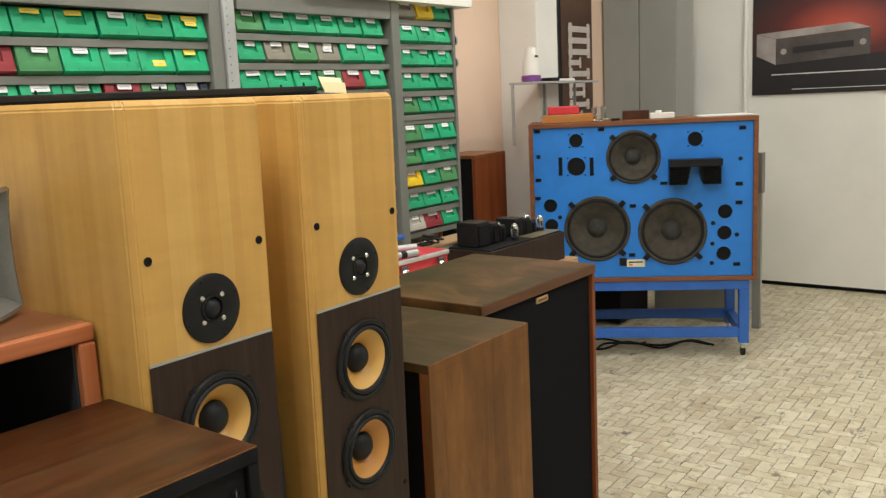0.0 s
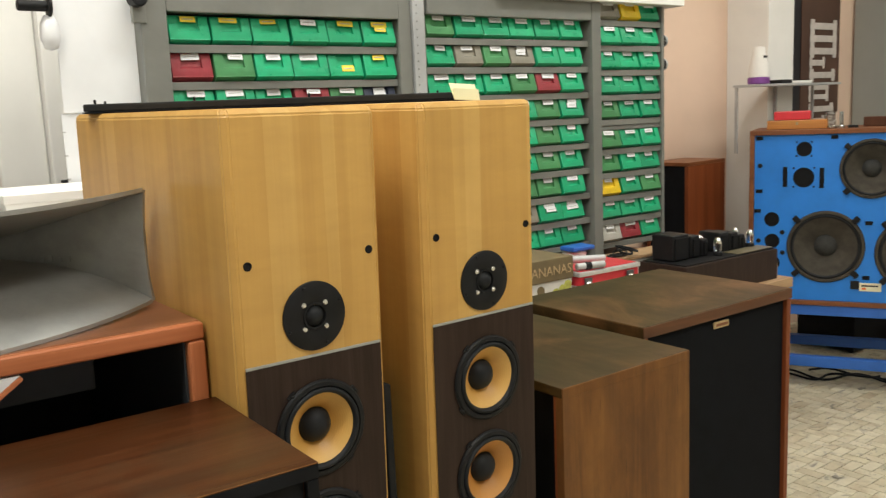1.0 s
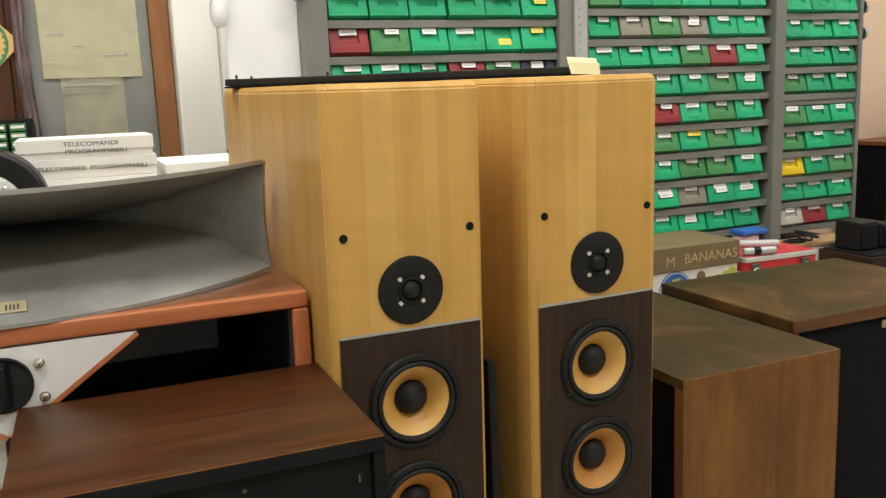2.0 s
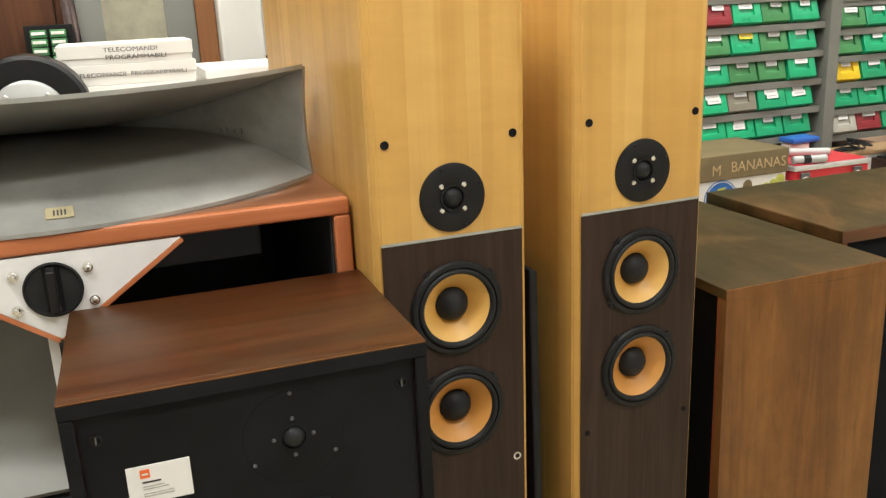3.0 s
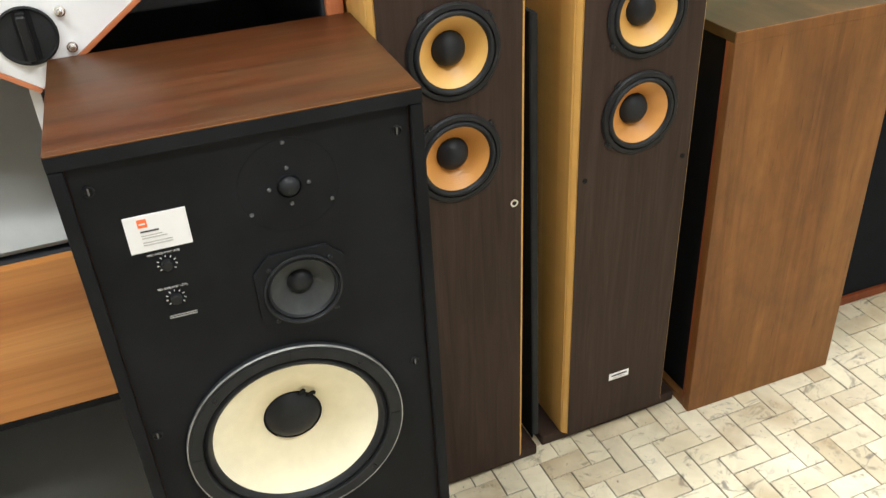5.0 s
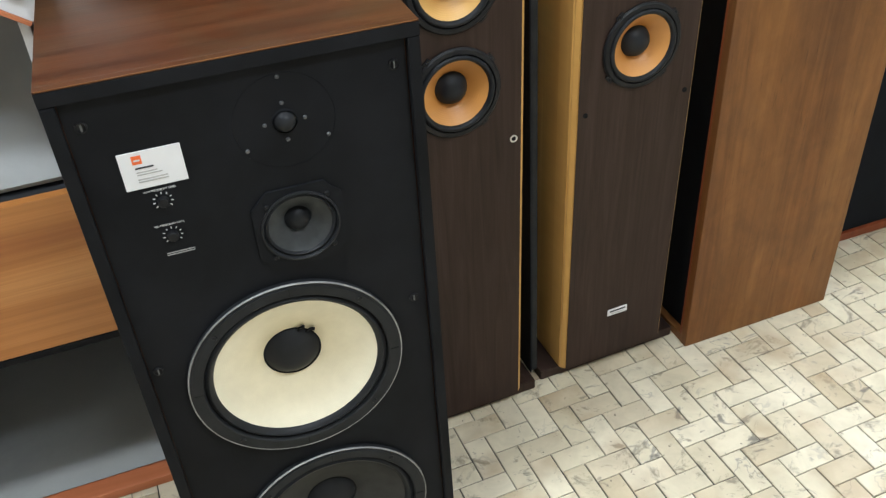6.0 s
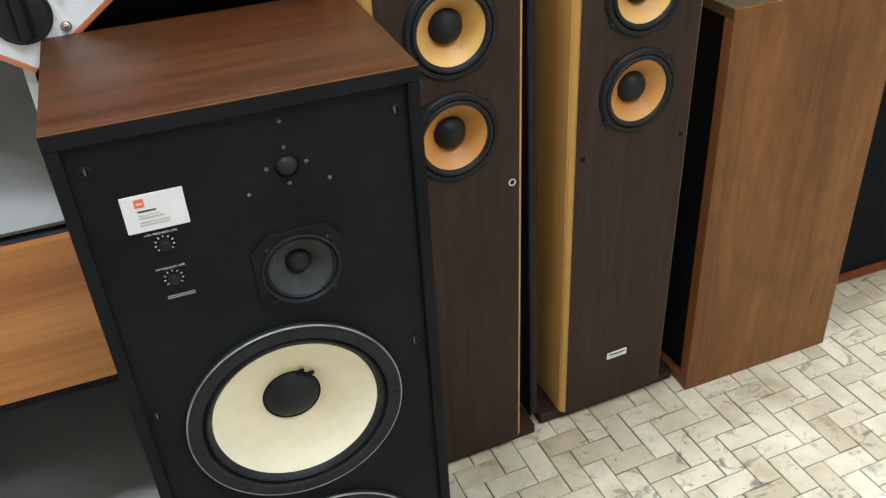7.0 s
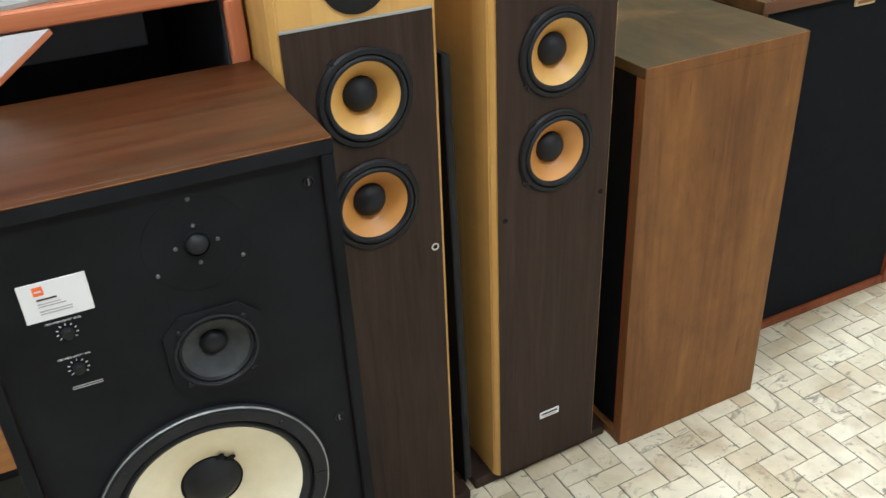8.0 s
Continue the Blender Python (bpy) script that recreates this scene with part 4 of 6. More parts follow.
# ---- cherry horn cabinet with cast horn on top ----
CX = -0.010
def horn_cabinet():
    W, H, D, Y = 0.884, 1.114, 0.62, 0.345
    cab = thing("horn_cabinet", pose(CX, Y, 0), "large cherry bass horn cabinet with grey inside", "loudspeaker")
    h = W / 2
    tk = 0.027
    part("top_board", box(-h, h, 0.012, D, H - tk, H, 0.002), CHERRY_TOP, cab, "reddish cherry top")
    part("front_lip", box(-h, h, -0.006, 0.0118, H - tk, H + 0.0005, 0.007, 3), CHERRY_X, cab, "rounded salmon cherry front edge")
    for s in (-1, 1):
        a, b = sorted((s * h, s * (h - tk)))
        part("side_board", box(a, b, 0.012, D, 0, H - tk - 0.0004, 0.002), CHERRY_Z, cab)
        part("side_lip", box(a, b, -0.006, 0.0118, 0, H - tk - 0.0004, 0.006, 3), CHERRY_Z, cab, "rounded salmon cherry side edge")
        a, b = sorted((s * (h - tk - 0.0005), s * (h - tk - 0.004)))
        part("lining", box(a, b, 0.008, D - 0.02, 0.70, H - tk - 0.001), DARK_LINING, cab, "dark grey inner lining")
        part("lining", box(a, b, 0.008, D - 0.02, 0.023, 0.386), DARK_LINING, cab, "dark grey inner lining")
    part("bottom_board", box(-h + tk + 0.001, h - tk - 0.001, -0.004, D, 0, 0.022, 0.003), CHERRY_X, cab)
    part("back_board", box(-h + tk + 0.001, h - tk - 0.001, D - 0.018, D, 0.0225, H - tk - 0.001), DARK_LINING, cab)
    part("front_panel", box(-h + tk + 0.001, h - tk - 0.001, 0.0, 0.018, 0.402, 0.686, 0.002), CHERRY_PANEL, cab, "orange cherry veneer panel")
    part("panel_edge", box(-h + tk + 0.001, h - tk - 0.001, -0.001, 0.03, 0.388, 0.4015, 0.002), BLACK_MATT, cab, "black lower edge")
    part("upper_floor", box(-h + tk + 0.005, h - tk - 0.005, 0.0185, D - 0.02, 0.668, 0.684), DARK_LINING, cab)

    def sweep(name, y0, z0, y1, z1, x0, x1, power, label):
        bm = bmesh.new()
        rows = []
        for i in range(15):
            f = i / 14
            yy, zz = y0 + (y1 - y0) * f, z0 + (z1 - z0) * f ** power
            rows.append([bm.verts.new((x, yy, zz)) for x in (x0, x1)] + [bm.verts.new((x, yy + 0.008, zz - 0.01)) for x in (x1, x0)])
        for a, b in zip(rows, rows[1:]):
            for i in range(4):
                bm.faces.new((a[i], a[(i + 1) % 4], b[(i + 1) % 4], b[i]))
        bm.faces.new(rows[0])
        bm.faces.new(rows[-1])
        part(name, bm, GREY_INSIDE, cab, label, 40)

    sweep("horn_sheet", 0.03, 0.700, 0.44, H - tk - 0.004, -h + tk + 0.006, -0.024, 1.7, "grey curved horn sheet")
    sweep("lower_sheet", 0.035, 0.026, 0.45, 0.10, -h + tk + 0.004, h - tk - 0.004, 1.8, "grey curved sheet below")
    part("inner_panel", box(-0.018, 0.328, 0.200, 0.215, 0.985, H - tk - 0.006, 0.004), INNER_GREY, cab, "dark blue-grey inner panel")
    v = [(-0.182, 0), (0.182, 0), (0.0, -0.128)]
    plate = part("v_plate", prism(v, -0.004, 0.010), WHITE_PLATE, cab, "white V-shaped plate", None, Matrix.Translation((0, 0, H - tk - 0.002)))
    for s in (-1, 1):
        length, ang = math.hypot(0.182, 0.128), math.atan2(0.128, 0.182)
        strip = moved(box(0, length, -0.006, 0.012, -0.0075, -0.0005, 0.001), Matrix.Rotation(-ang, 4, "Y"))
        if s < 0:
            strip = moved(strip, Matrix.Diagonal((-1, 1, 1, 1)))
        part("plate_edge", moved(strip, Matrix.Translation((0, 0, -0.128))), CHERRY_X, plate, "thin cherry edge")
    cup = part("handle_cup", lathe([(0.0405, -0.006), (0.0405, -0.0085), (0.038, -0.0095), (0.036, -0.006), (0, -0.0055)], 56), GASKET, plate, "round dark grey handle cup", 40, Matrix.Translation((0, 0, -0.052)))
    part("handle_bar", join(box(-0.0065, 0.0065, -0.026, -0.016, -0.03, 0.031, 0.004, 3), box(-0.006, 0.006, -0.018, -0.005, 0.024, 0.034, 0.002), box(-0.006, 0.006, -0.018, -0.005, -0.033, -0.023, 0.002)), BLACK_PLASTIC, cup, "black handle bar")
    part("slot", box(-0.012, 0.012, -0.0068, -0.0054, -0.034, 0.034, 0.001), BLACK_MATT, cup)
    for bx, bz in ((0.049, -0.0255), (0.052, -0.076), (-0.049, -0.0255), (-0.051, -0.076)):
        part("bolt", lathe([(0, -0.0135), (0.0035, -0.0128), (0.0052, -0.0105), (0.0055, -0.0085), (0.0075, -0.0083), (0.0075, -0.0045)], 16), CHROME, plate, "bright round-head bolt", 40, Matrix.Translation((bx, 0, bz)))
    part("divider", box(-0.021, -0.007, 0.012, 0.42, 0.690, H - tk - 0.132, 0.001), WHITE_PLATE, cab, "white upright divider")


def cast_horn():
    """Sectoral horn: 86 degrees wide, mouth on an arc of 0.617 m round the throat."""
    horn = thing("horn", pose(CX, 0.952, 1.1155), "large silver-painted cast sectoral horn on the cabinet", "horn")
    R, half, zc = 0.617, radians(42.8), 0.0885
    nr, na = 22, 40

    def rise(r, sign):
        if sign > 0:
            return 0.005 + 0.097 * max(0.0, (r - 0.20) / 0.417) ** 1.3
        return 0.004 + 0.071 * max(0.0, (r - 0.24) / 0.377) ** 2.8

    def shell(sign, name, thick):
        bm = bmesh.new()
        grid = []
        for i in range(nr + 1):
            r = 0.05 + (R - 0.05) * i / nr
            row = []
            for j in range(na + 1):
                a = -half + 2 * half * j / na
                bend = (abs(a) / half) ** 2 * (r / R) ** 6
                lift = rise(r, sign) + (0.008 * (bend - (r / R) ** 6) if sign > 0 else 0.0095 * ((r / R) ** 6 - bend))
                row.append((r * math.sin(a), -r * math.cos(a), zc + sign * lift))
            grid.append(row)
        ins = [[bm.verts.new(p) for p in row] for row in grid]
        outs = [[bm.verts.new((p[0], p[1], p[2] + sign * thick)) for p in row] for row in grid]
        for g in (ins, outs):
            for i in range(nr):
                for j in range(na):
                    bm.faces.new((g[i][j], g[i + 1][j], g[i + 1][j + 1], g[i][j + 1]))
        for i in range(nr):
            for j in (0, na):
                bm.faces.new((ins[i][j], ins[i + 1][j], outs[i + 1][j], outs[i][j]))
        for j in range(na):
            for i in (0, nr):
                bm.faces.new((ins[i][j], ins[i][j + 1], outs[i][j + 1], outs[i][j]))
        part(name, bm, HORN_SILVER, horn, "", 40)

    shell(1, "upper_flare", 0.007)
    shell(-1, "lower_flare", 0.006)
    for s in (-1, 1):
        bm = bmesh.new()
        cols = []
        for i in range(nr + 1):
            r = 0.05 + (R - 0.05) * i / nr
            a = s * (half + 0.0005)
            top, low = rise(r, 1) + 0.003, rise(r, -1) + 0.003
            for_row = []
            for off in (0.0, 0.007):
                px, py = r * math.sin(a) + s * off * math.cos(a), -r * math.cos(a) + off * abs(math.sin(a))
                for k in range(7):
                    z = zc - low + (top + low) * k / 6
                    bow = 0.006 * (r / R) * (1 - ((k - 3) / 3) ** 2)
                    for_row.append(bm.verts.new((px - s * bow, py, z)))
            cols.append(for_row)
        for a_, b_ in zip(cols, cols[1:]):
            for base in (0, 7):
                for k in range(6):
                    bm.faces.new((a_[base + k], b_[base + k], b_[base + k + 1], a_[base + k + 1]))
            for k in (0, 6):
                bm.faces.new((a_[k], b_[k], b_[k + 7], a_[k + 7]))
        for c in (cols[0], cols[-1]):
            for k in range(6):
                bm.faces.new((c[k], c[k + 1], c[k + 8], c[k + 7]))
        part("side_wall", bm, HORN_SILVER, horn, "", 40)
    for k, (rr_, dz, sz) in enumerate(((0.43, -0.006, 0.010), (0.445, -0.005, 0.012), (0.462, -0.007, 0.008), (0.478, -0.006, 0.011), (0.41, -0.012, 0.004))):
        mark_ = box(-0.004, 0.004, -0.0015, 0.0015, -sz / 2, sz / 2, 0.001)
        part("casting_mark", mark_, HORN_SILVER, horn, "", None, Matrix.Translation((rr_ * math.sin(half) - 0.0062, -rr_ * math.cos(half) - 0.0012, zc + dz)) @ Matrix.Rotation(-(math.pi / 2 - half), 4, "Z"))
    part("throat", moved(lathe([(0.028, -0.06), (0.036, -0.02), (0.05, 0.03), (0.05, 0.05), (0.0, 0.05)], 32), Matrix.Translation((0, 0, zc))), HORN_SILVER, horn, "", 40)
    drv = part("driver", lathe([(0.072, 0.045), (0.086, 0.042), (0.112, 0.04), (0.120, 0.048), (0.120, 0.15), (0.108, 0.16), (0, 0.16)], 56), BLACK_PLASTIC, horn, "round black compression driver", 40, Matrix.Translation((-0.045, 0, zc + 0.012)))
    part("front_disc", lathe([(0, 0.036), (0.064, 0.037), (0.071, 0.041), (0.072, 0.046)], 48), PALE_STEEL, drv, "pale grey metal disc", 40)
    driver_screws(drv, 4, 0.055, 0.036, 0.006, math.pi / 4, STEEL)
    tag_plate = part("name_plate", box(-0.019, 0.019, -0.0012, 0.0006, -0.010, 0.010, 0.0004), BRASS, horn, "small brass name plate", None, Matrix.Translation((0.023, -0.5900, 0.0225)) @ pose(0, 0, 0, -50))
    for k in range(4):
        part("print_line", box(-0.0085 + 0.005 * k, -0.0060 + 0.005 * k, -0.0016, -0.001, -0.0055, 0.0045), INK, tag_plate)


horn_cabinet()
cast_horn()


# ---- things behind the horn: white boxes, note board, column ----
def lidded_box(x, y, z, w, d, h, lid, label, words):
    b = thing("carton", pose(x, y, z), label, "box")
    part("body", box(0, w, 0, d, 0, h - 0.001, 0.0015), CARD_WHITE, b)
    part("lid", box(-0.003, w + 0.003, -0.003, d + 0.003, h - lid, h, 0.002), CARD_WHITE, b, "white card lid")
    for text, size, px, pz in words:
        lettering("lettering", text, size, INK, b, pose(px, -0.0034, pz, 90, 0.6), "handwritten dark capitals", 0.0002, 1.25)
    return b


side_unit = thing("side_cabinet", pose(-0.75, 1.08, 0), "white low cabinet behind the horn", "cabinet")
part("carcass", box(0, 1.35, 0.02, 0.62, 0.0, 1.19, 0.003), CARD_WHITE, side_unit)
part("top", box(-0.008, 1.36, 0, 0.63, 1.1905, 1.215, 0.004), CARD_WHITE, side_unit, "white top board")
for k in range(3):
    part("door", box(0.01 + 0.447 * k, 0.445 + 0.447 * k, 0.004, 0.0195, 0.05, 1.18, 0.002), CARD_WHITE, side_unit)
lidded_box(0.018, 1.13, 1.2155, 0.268, 0.2, 0.04, 0.02, "flat white card box at the bottom of the stack", [])
lidded_box(0.008, 1.13, 1.256, 0.284, 0.2, 0.045, 0.024, "white card box with handwritten capitals, stacked", [("TELECOMANDI  PROGRAMMABILI", 0.0126, 0.146, 0.0225)])
lidded_box(0.008, 1.13, 1.3015, 0.280, 0.2, 0.044, 0.030, "upper white card box with handwritten capitals", [("TELECOMANDI", 0.0135, 0.150, 0.030), ("PROGRAMMABILI", 0.0135, 0.160, 0.0135)])
lidded_box(0.318, 1.15, 1.2155, 0.24, 0.3, 0.058, 0.02, "flat white carton beside the stack", [])

board = thing("notice_board", pose(-0.010, 2.085, 1.0), "grey painted board in a brown wooden frame", "notice board")
part("panel", box(0.02, 0.405, 0.0, 0.025, 0.0, 1.25, 0.003), PINBOARD, board, "scuffed grey panel")
part("frame_bar", box(0.4055, 0.468, -0.02, 0.03, -0.1, 1.3, 0.004), DOOR_WOOD, board, "brown wooden upright")
part("frame_bar", box(-0.012, 0.0195, -0.012, 0.03, -0.1, 1.3, 0.004), DARK_WOOD, board)


def sheet(name, x0, x1, z0, z1, y, material, label, tilt=0.0, lines=()):
    bm = bmesh.new()
    n = 8
    rows = []
    for j in range(n + 1):
        f = j / n
        rows.append([bm.verts.new((x0 + (x1 - x0) * i / n, y - 0.002 - 0.004 * (1 - f) ** 3 * (1 + math.sin(i * 1.3)), z0 + (z1 - z0) * f)) for i in range(n + 1)])
    for a, b in zip(rows, rows[1:]):
        for i in range(n):
            bm.faces.new((a[i], a[i + 1], b[i + 1], b[i]))
    bmesh.ops.solidify(bm, geom=list(bm.faces), thickness=-0.0008)
    ob = solid(name, bm, material, label, "paper", None, "", "", 50)
    for lx0, lx1, lz, t in lines:
        part("print_line", box(lx0, lx1, y - 0.0092, y - 0.0086, lz - t / 2, lz + t / 2), INK_GREY, ob)
    return ob


sheet("paper_sheet", 0.065, 0.360, 1.505, 1.98, 2.083, OLD_PAPER, "large yellowed paper sheet on the board", 0, [(0.085, 0.135, 1.640, 0.004), (0.16, 0.195, 1.602, 0.0035), (0.245, 0.312, 1.573, 0.0035), (0.310, 0.319, 1.575, 0.010), (0.235, 0.275, 1.755, 0.004), (0.30, 0.345, 1.755, 0.004)])
sheet("paper_sheet", 0.112, 0.300, 1.26, 1.52, 2.0835, OLD_PAPER_DIM, "dusty faded paper sheet below the large one", 0, [(0.13, 0.28, 1.483, 0.004), (0.13, 0.265, 1.470, 0.002), (0.13, 0.27, 1.460, 0.002)])

wall_wood = solid("wood_panel", box(-0.95, -0.026, 2.07, 2.118, 0.0, 2.3, 0.004), DARK_WOOD, "dark red-brown wooden wall panel", "panel", kind="structure")
rag = bmesh.new()
rr = []
for j in range(25):
    z = 1.28 + 0.7 * j / 24
    rr.append([rag.verts.new((-0.004 + 0.0045 * i + 0.004 * math.sin(z * 11), 2.048 - 0.010 * math.cos(i * 1.9 + z * 5), z)) for i in range(10)])
for a, b in zip(rr, rr[1:]):
    for i in range(9):
        rag.faces.new((a[i], a[i + 1], b[i + 1], b[i]))
bmesh.ops.solidify(rag, geom=list(rag.faces), thickness=0.002)
solid("curtain", rag, PINK_RAG, "narrow faded pink cloth strip hanging", "curtain", smooth=60)
dial = thing("wall_dial", pose(-0.105, 2.066, 1.615, 0, 45, 0), "orange square card with a green ring", "wall card")
part("card", box(-0.085, 0.085, -0.004, 0.002, -0.085, 0.085, 0.001), CLOCK_ORANGE, dial)
part("ring", lathe([(0.083, -0.0045), (0.083, -0.0065), (0.075, -0.0065), (0.075, -0.0045)], 48), CLOCK_GREEN, dial, "green printed ring")
for i in range(24):
    part("tooth", moved(box(-0.004, 0.004, -0.0068, -0.0044, 0.070, 0.0757), Matrix.Rotation(2 * math.pi * i / 24, 4, "Y")), CLOCK_GREEN, dial)
part("centre", box(-0.006, 0.006, -0.006, -0.0042, -0.004, 0.004), INK, dial)
rack = thing("parts_rack", pose(-0.10, 1.98, 1.215), "small dark rack with stacked green boxes", "rack")
part("frame_back", box(-0.02, 0.12, 0.05, 0.065, 0, 0.17, 0.002), BLACK_PLASTIC, rack)
for c in range(2):
    for r in range(6):
        part("drawer", box(0.0 + 0.055 * c, 0.045 + 0.055 * c, 0.0, 0.049, 0.004 + 0.026 * r, 0.026 + 0.026 * r, 0.002), BIN_COLOURS["moss"], rack)
        part("drawer_front", box(0.004 + 0.055 * c, 0.041 + 0.055 * c, -0.004, -0.0003, 0.012 + 0.026 * r, 0.021 + 0.026 * r, 0.001), CARD_WHITE, rack)

# hanging white sheet and clamp rail beside the drawer unit
hang = thing("hanging_sheet", pose(0.535, 1.47, 1.45), "large white paper sheet hanging by the drawers", "paper")
part("sheet", box(0.0, 0.199, 0.0, 0.003, 0.0, 0.62, 0.001), PAPER, hang)
part("under_sheet", box(-0.006, 0.196, 0.006, 0.010, -0.22, -0.002, 0.001), PAPER, hang)
for k in range(3):
    part("fold", box(-0.008, 0.0, 0.003, 0.006, -0.05 - 0.06 * k, -0.047 - 0.06 * k), INK_GREY, hang)
part("clip", box(-0.02, 0.03, 0.012, 0.03, -0.25, -0.17, 0.003), BLACK_PLASTIC, hang, "dark clip at the foot")
rail = thing("roll_holder", pose(0.445, 1.44, 1.712), "black rod holder with a white roll hanging", "holder")
part("rod", rod(0.0135, 0.0, 0.07, "x", 24, 0.003), BLACK_PLASTIC, rail, "", 40)
part("end_disc", moved(rod(0.026, 0.068, 0.078, "x", 32, 0.003), Matrix()), BLACK_PLASTIC, rail, "", 40)
part("roll", moved(lathe([(0, -0.045), (0.016, -0.04), (0.024, -0.015), (0.022, 0.02), (0.012, 0.04), (0, 0.042)], 28, "z"), Matrix.Translation((0.072, 0.01, -0.062))), PAPER, rail, "white bulbous roll", 60)
clamp = thing("clamp", pose(0.728, 1.415, 1.735), "black clamp knob on the drawer unit", "clamp")
part("knob", moved(rod(0.021, -0.03, 0.02, "y", 28, 0.004), Matrix()), BLACK_PLASTIC, clamp, "", 40)
part("plate", box(-0.012, 0.024, 0.004, 0.022, -0.06, 0.05, 0.003), CABINET_GREY, clamp)


# ---- drawer unit with coloured bins ----
YF = 1.455
def bin_mesh(name, w, h, d, material):
    """Open-front stacking bin: leaning front with a recessed label window and a lip below."""
    prof = [(0.0, h), (-0.018, 0.016), (-0.018, 0.011), (0.000, 0.0), (d, 0.0), (d, h)]
    bm = bmesh.new()
    ends = []
    for x, inset in ((0.0, 0), (w, 0)):
        ends.append([bm.verts.new((x, y, z)) for y, z in prof])
    n = len(prof)
    front = None
    for i in range(n):
        f = bm.faces.new((ends[0][i], ends[0][(i + 1) % n], ends[1][(i + 1) % n], ends[1][i]))
        if i == 0:
            front = f
    bm.faces.new(ends[0])
    bm.faces.new(list(reversed(ends[1])))
    # window: a smaller quad let into the front face
    up, lo = Vector((0, prof[0][0], prof[0][1])), Vector((0, prof[1][0], prof[1][1]))
    def on(fx, fz):
        p = lo + (up - lo) * fz
        return Vector((w * fx, p.y, p.z))
    hole = [on(0.24, 0.36), on(0.76, 0.36), on(0.76, 0.93), on(0.24, 0.93)]
    corners = [v for v in front.verts]
    bm.faces.remove(front)
    order = sorted(corners, key=lambda v: (v.co.z > 0.04, v.co.x))
    bl, br, tl, tr = order[0], order[1], order[2], order[3]
    hv = [bm.verts.new(p) for p in hole]
    bm.faces.new((bl, br, hv[1], hv[0]))
    bm.faces.new((br, tr, hv[2], hv[1]))
    bm.faces.new((tr, tl, hv[3], hv[2]))
    bm.faces.new((tl, bl, hv[0], hv[3]))
    deep = [bm.verts.new(p + Vector((0, 0.008, 0))) for p in hole]
    for i in range(4):
        bm.faces.new((hv[i], hv[(i + 1) % 4], deep[(i + 1) % 4], deep[i]))
    bm.faces.new(deep)
    bmesh.ops.bevel(bm, geom=[e for e in bm.edges if e.calc_length() > 0.05 and all(abs(v.co.y) < 0.05 for v in e.verts)], offset=0.0018, segments=1, affect="EDGES")
    return mesh_of(name, bm, material, 30)


BIN_H = {"a": 0.078, "b": 0.0725, "c": 0.0715}
BIN_MESH = {(s, k): bin_mesh("storage_bin", w, BIN_H[s], 0.2, m) for s, w in (("a", 0.116), ("b", 0.113), ("c", 0.110)) for k, m in BIN_COLOURS.items()}
LABEL_MESH = {}
for key, mat in (("white", PAPER), ("yellow", LABEL_YELLOW)):
    bm = box(-0.024, 0.024, -0.0004, 0.0004, -0.0075, 0.0075)
    LABEL_MESH[key] = mesh_of("label", bm, mat)
PRINT_MESH = mesh_of("print_line", box(-0.017, 0.017, -0.0008, -0.0003, -0.0012, 0.0012), INK_GREY)
WORDS = {"green": "green", "moss": "dull moss green", "red": "dark red", "grey": "beige-grey", "yellow": "bright yellow", "navy": "dark navy", "pale": "pale grey"}
SPECIAL = {
    ("a", 1, 0): "red", ("a", 2, 3): "red", ("a", 2, 5): "navy", ("a", 1, 1): "moss", ("a", 2, 4): "moss",
    ("b", 1, 1): "grey", ("b", 1, 2): "moss", ("b", 1, 3): "grey", ("b", 2, 4): "red", ("b", 2, 3): "moss", ("b", 3, 4): "moss", ("b", 4, 2): "red",
    ("b", 4, 4): "moss", ("b", 5, 4): "moss", ("b", 5, 2): "moss", ("b", 7, 3): "grey", ("b", 6, 3): "moss",
    ("c", 0, 0): "grey", ("c", 0, 1): "yellow", ("c", 7, 0): "yellow", ("c", 9, 0): "pale", ("c", 9, 1): "red", ("c", 4, 0): "moss", ("c", 5, 0): "moss", ("c", 7, 2): "moss",
}
YELLOW_LABELS = {("a", 0, 0), ("a", 0, 1), ("a", 0, 2), ("a", 0, 4), ("a", 0, 5), ("a", 1, 4), ("a", 1, 5), ("b", 5, 3)}
rng = random.Random(11)


def storage_bin(section, row, col, x, z, w):
    kind = SPECIAL.get((section, row, col)) or ("moss" if rng.random() < 0.07 else "green")
    ob = new("storage_bin", BIN_MESH[(section, kind)])
    ob.matrix_basis = pose(x, YF + rng.uniform(-0.004, 0.006), z, 0, 0, rng.uniform(-1.6, 1.6))
    tagged(ob, f"{WORDS[kind]} plastic storage bin with a paper label", "storage bin", "bins of the drawer unit")
    colour = "yellow" if (section, row, col) in YELLOW_LABELS else "white"
    low = (section, row, col) == ("a", 1, 4)
    for k in range(2 if rng.random() < 0.12 else 1):
        tag_ = new("label", LABEL_MESH[colour])
        tag_.parent = ob
        fz = 0.30 if low else 0.84 - 0.24 * k
        tag_.matrix_basis = Matrix.Translation((w * rng.uniform(0.44, 0.56), -0.018 + 0.018 * fz - 0.001, 0.016 + (BIN_H[section] - 0.016) * fz)) @ pose(0, 0, 0, -18, rng.uniform(-2, 2), 0) @ Matrix.Diagonal((rng.uniform(0.85, 1.2), 1, rng.uniform(0.95, 1.3), 1))
        pr = new("print_line", PRINT_MESH)
        pr.parent = tag_


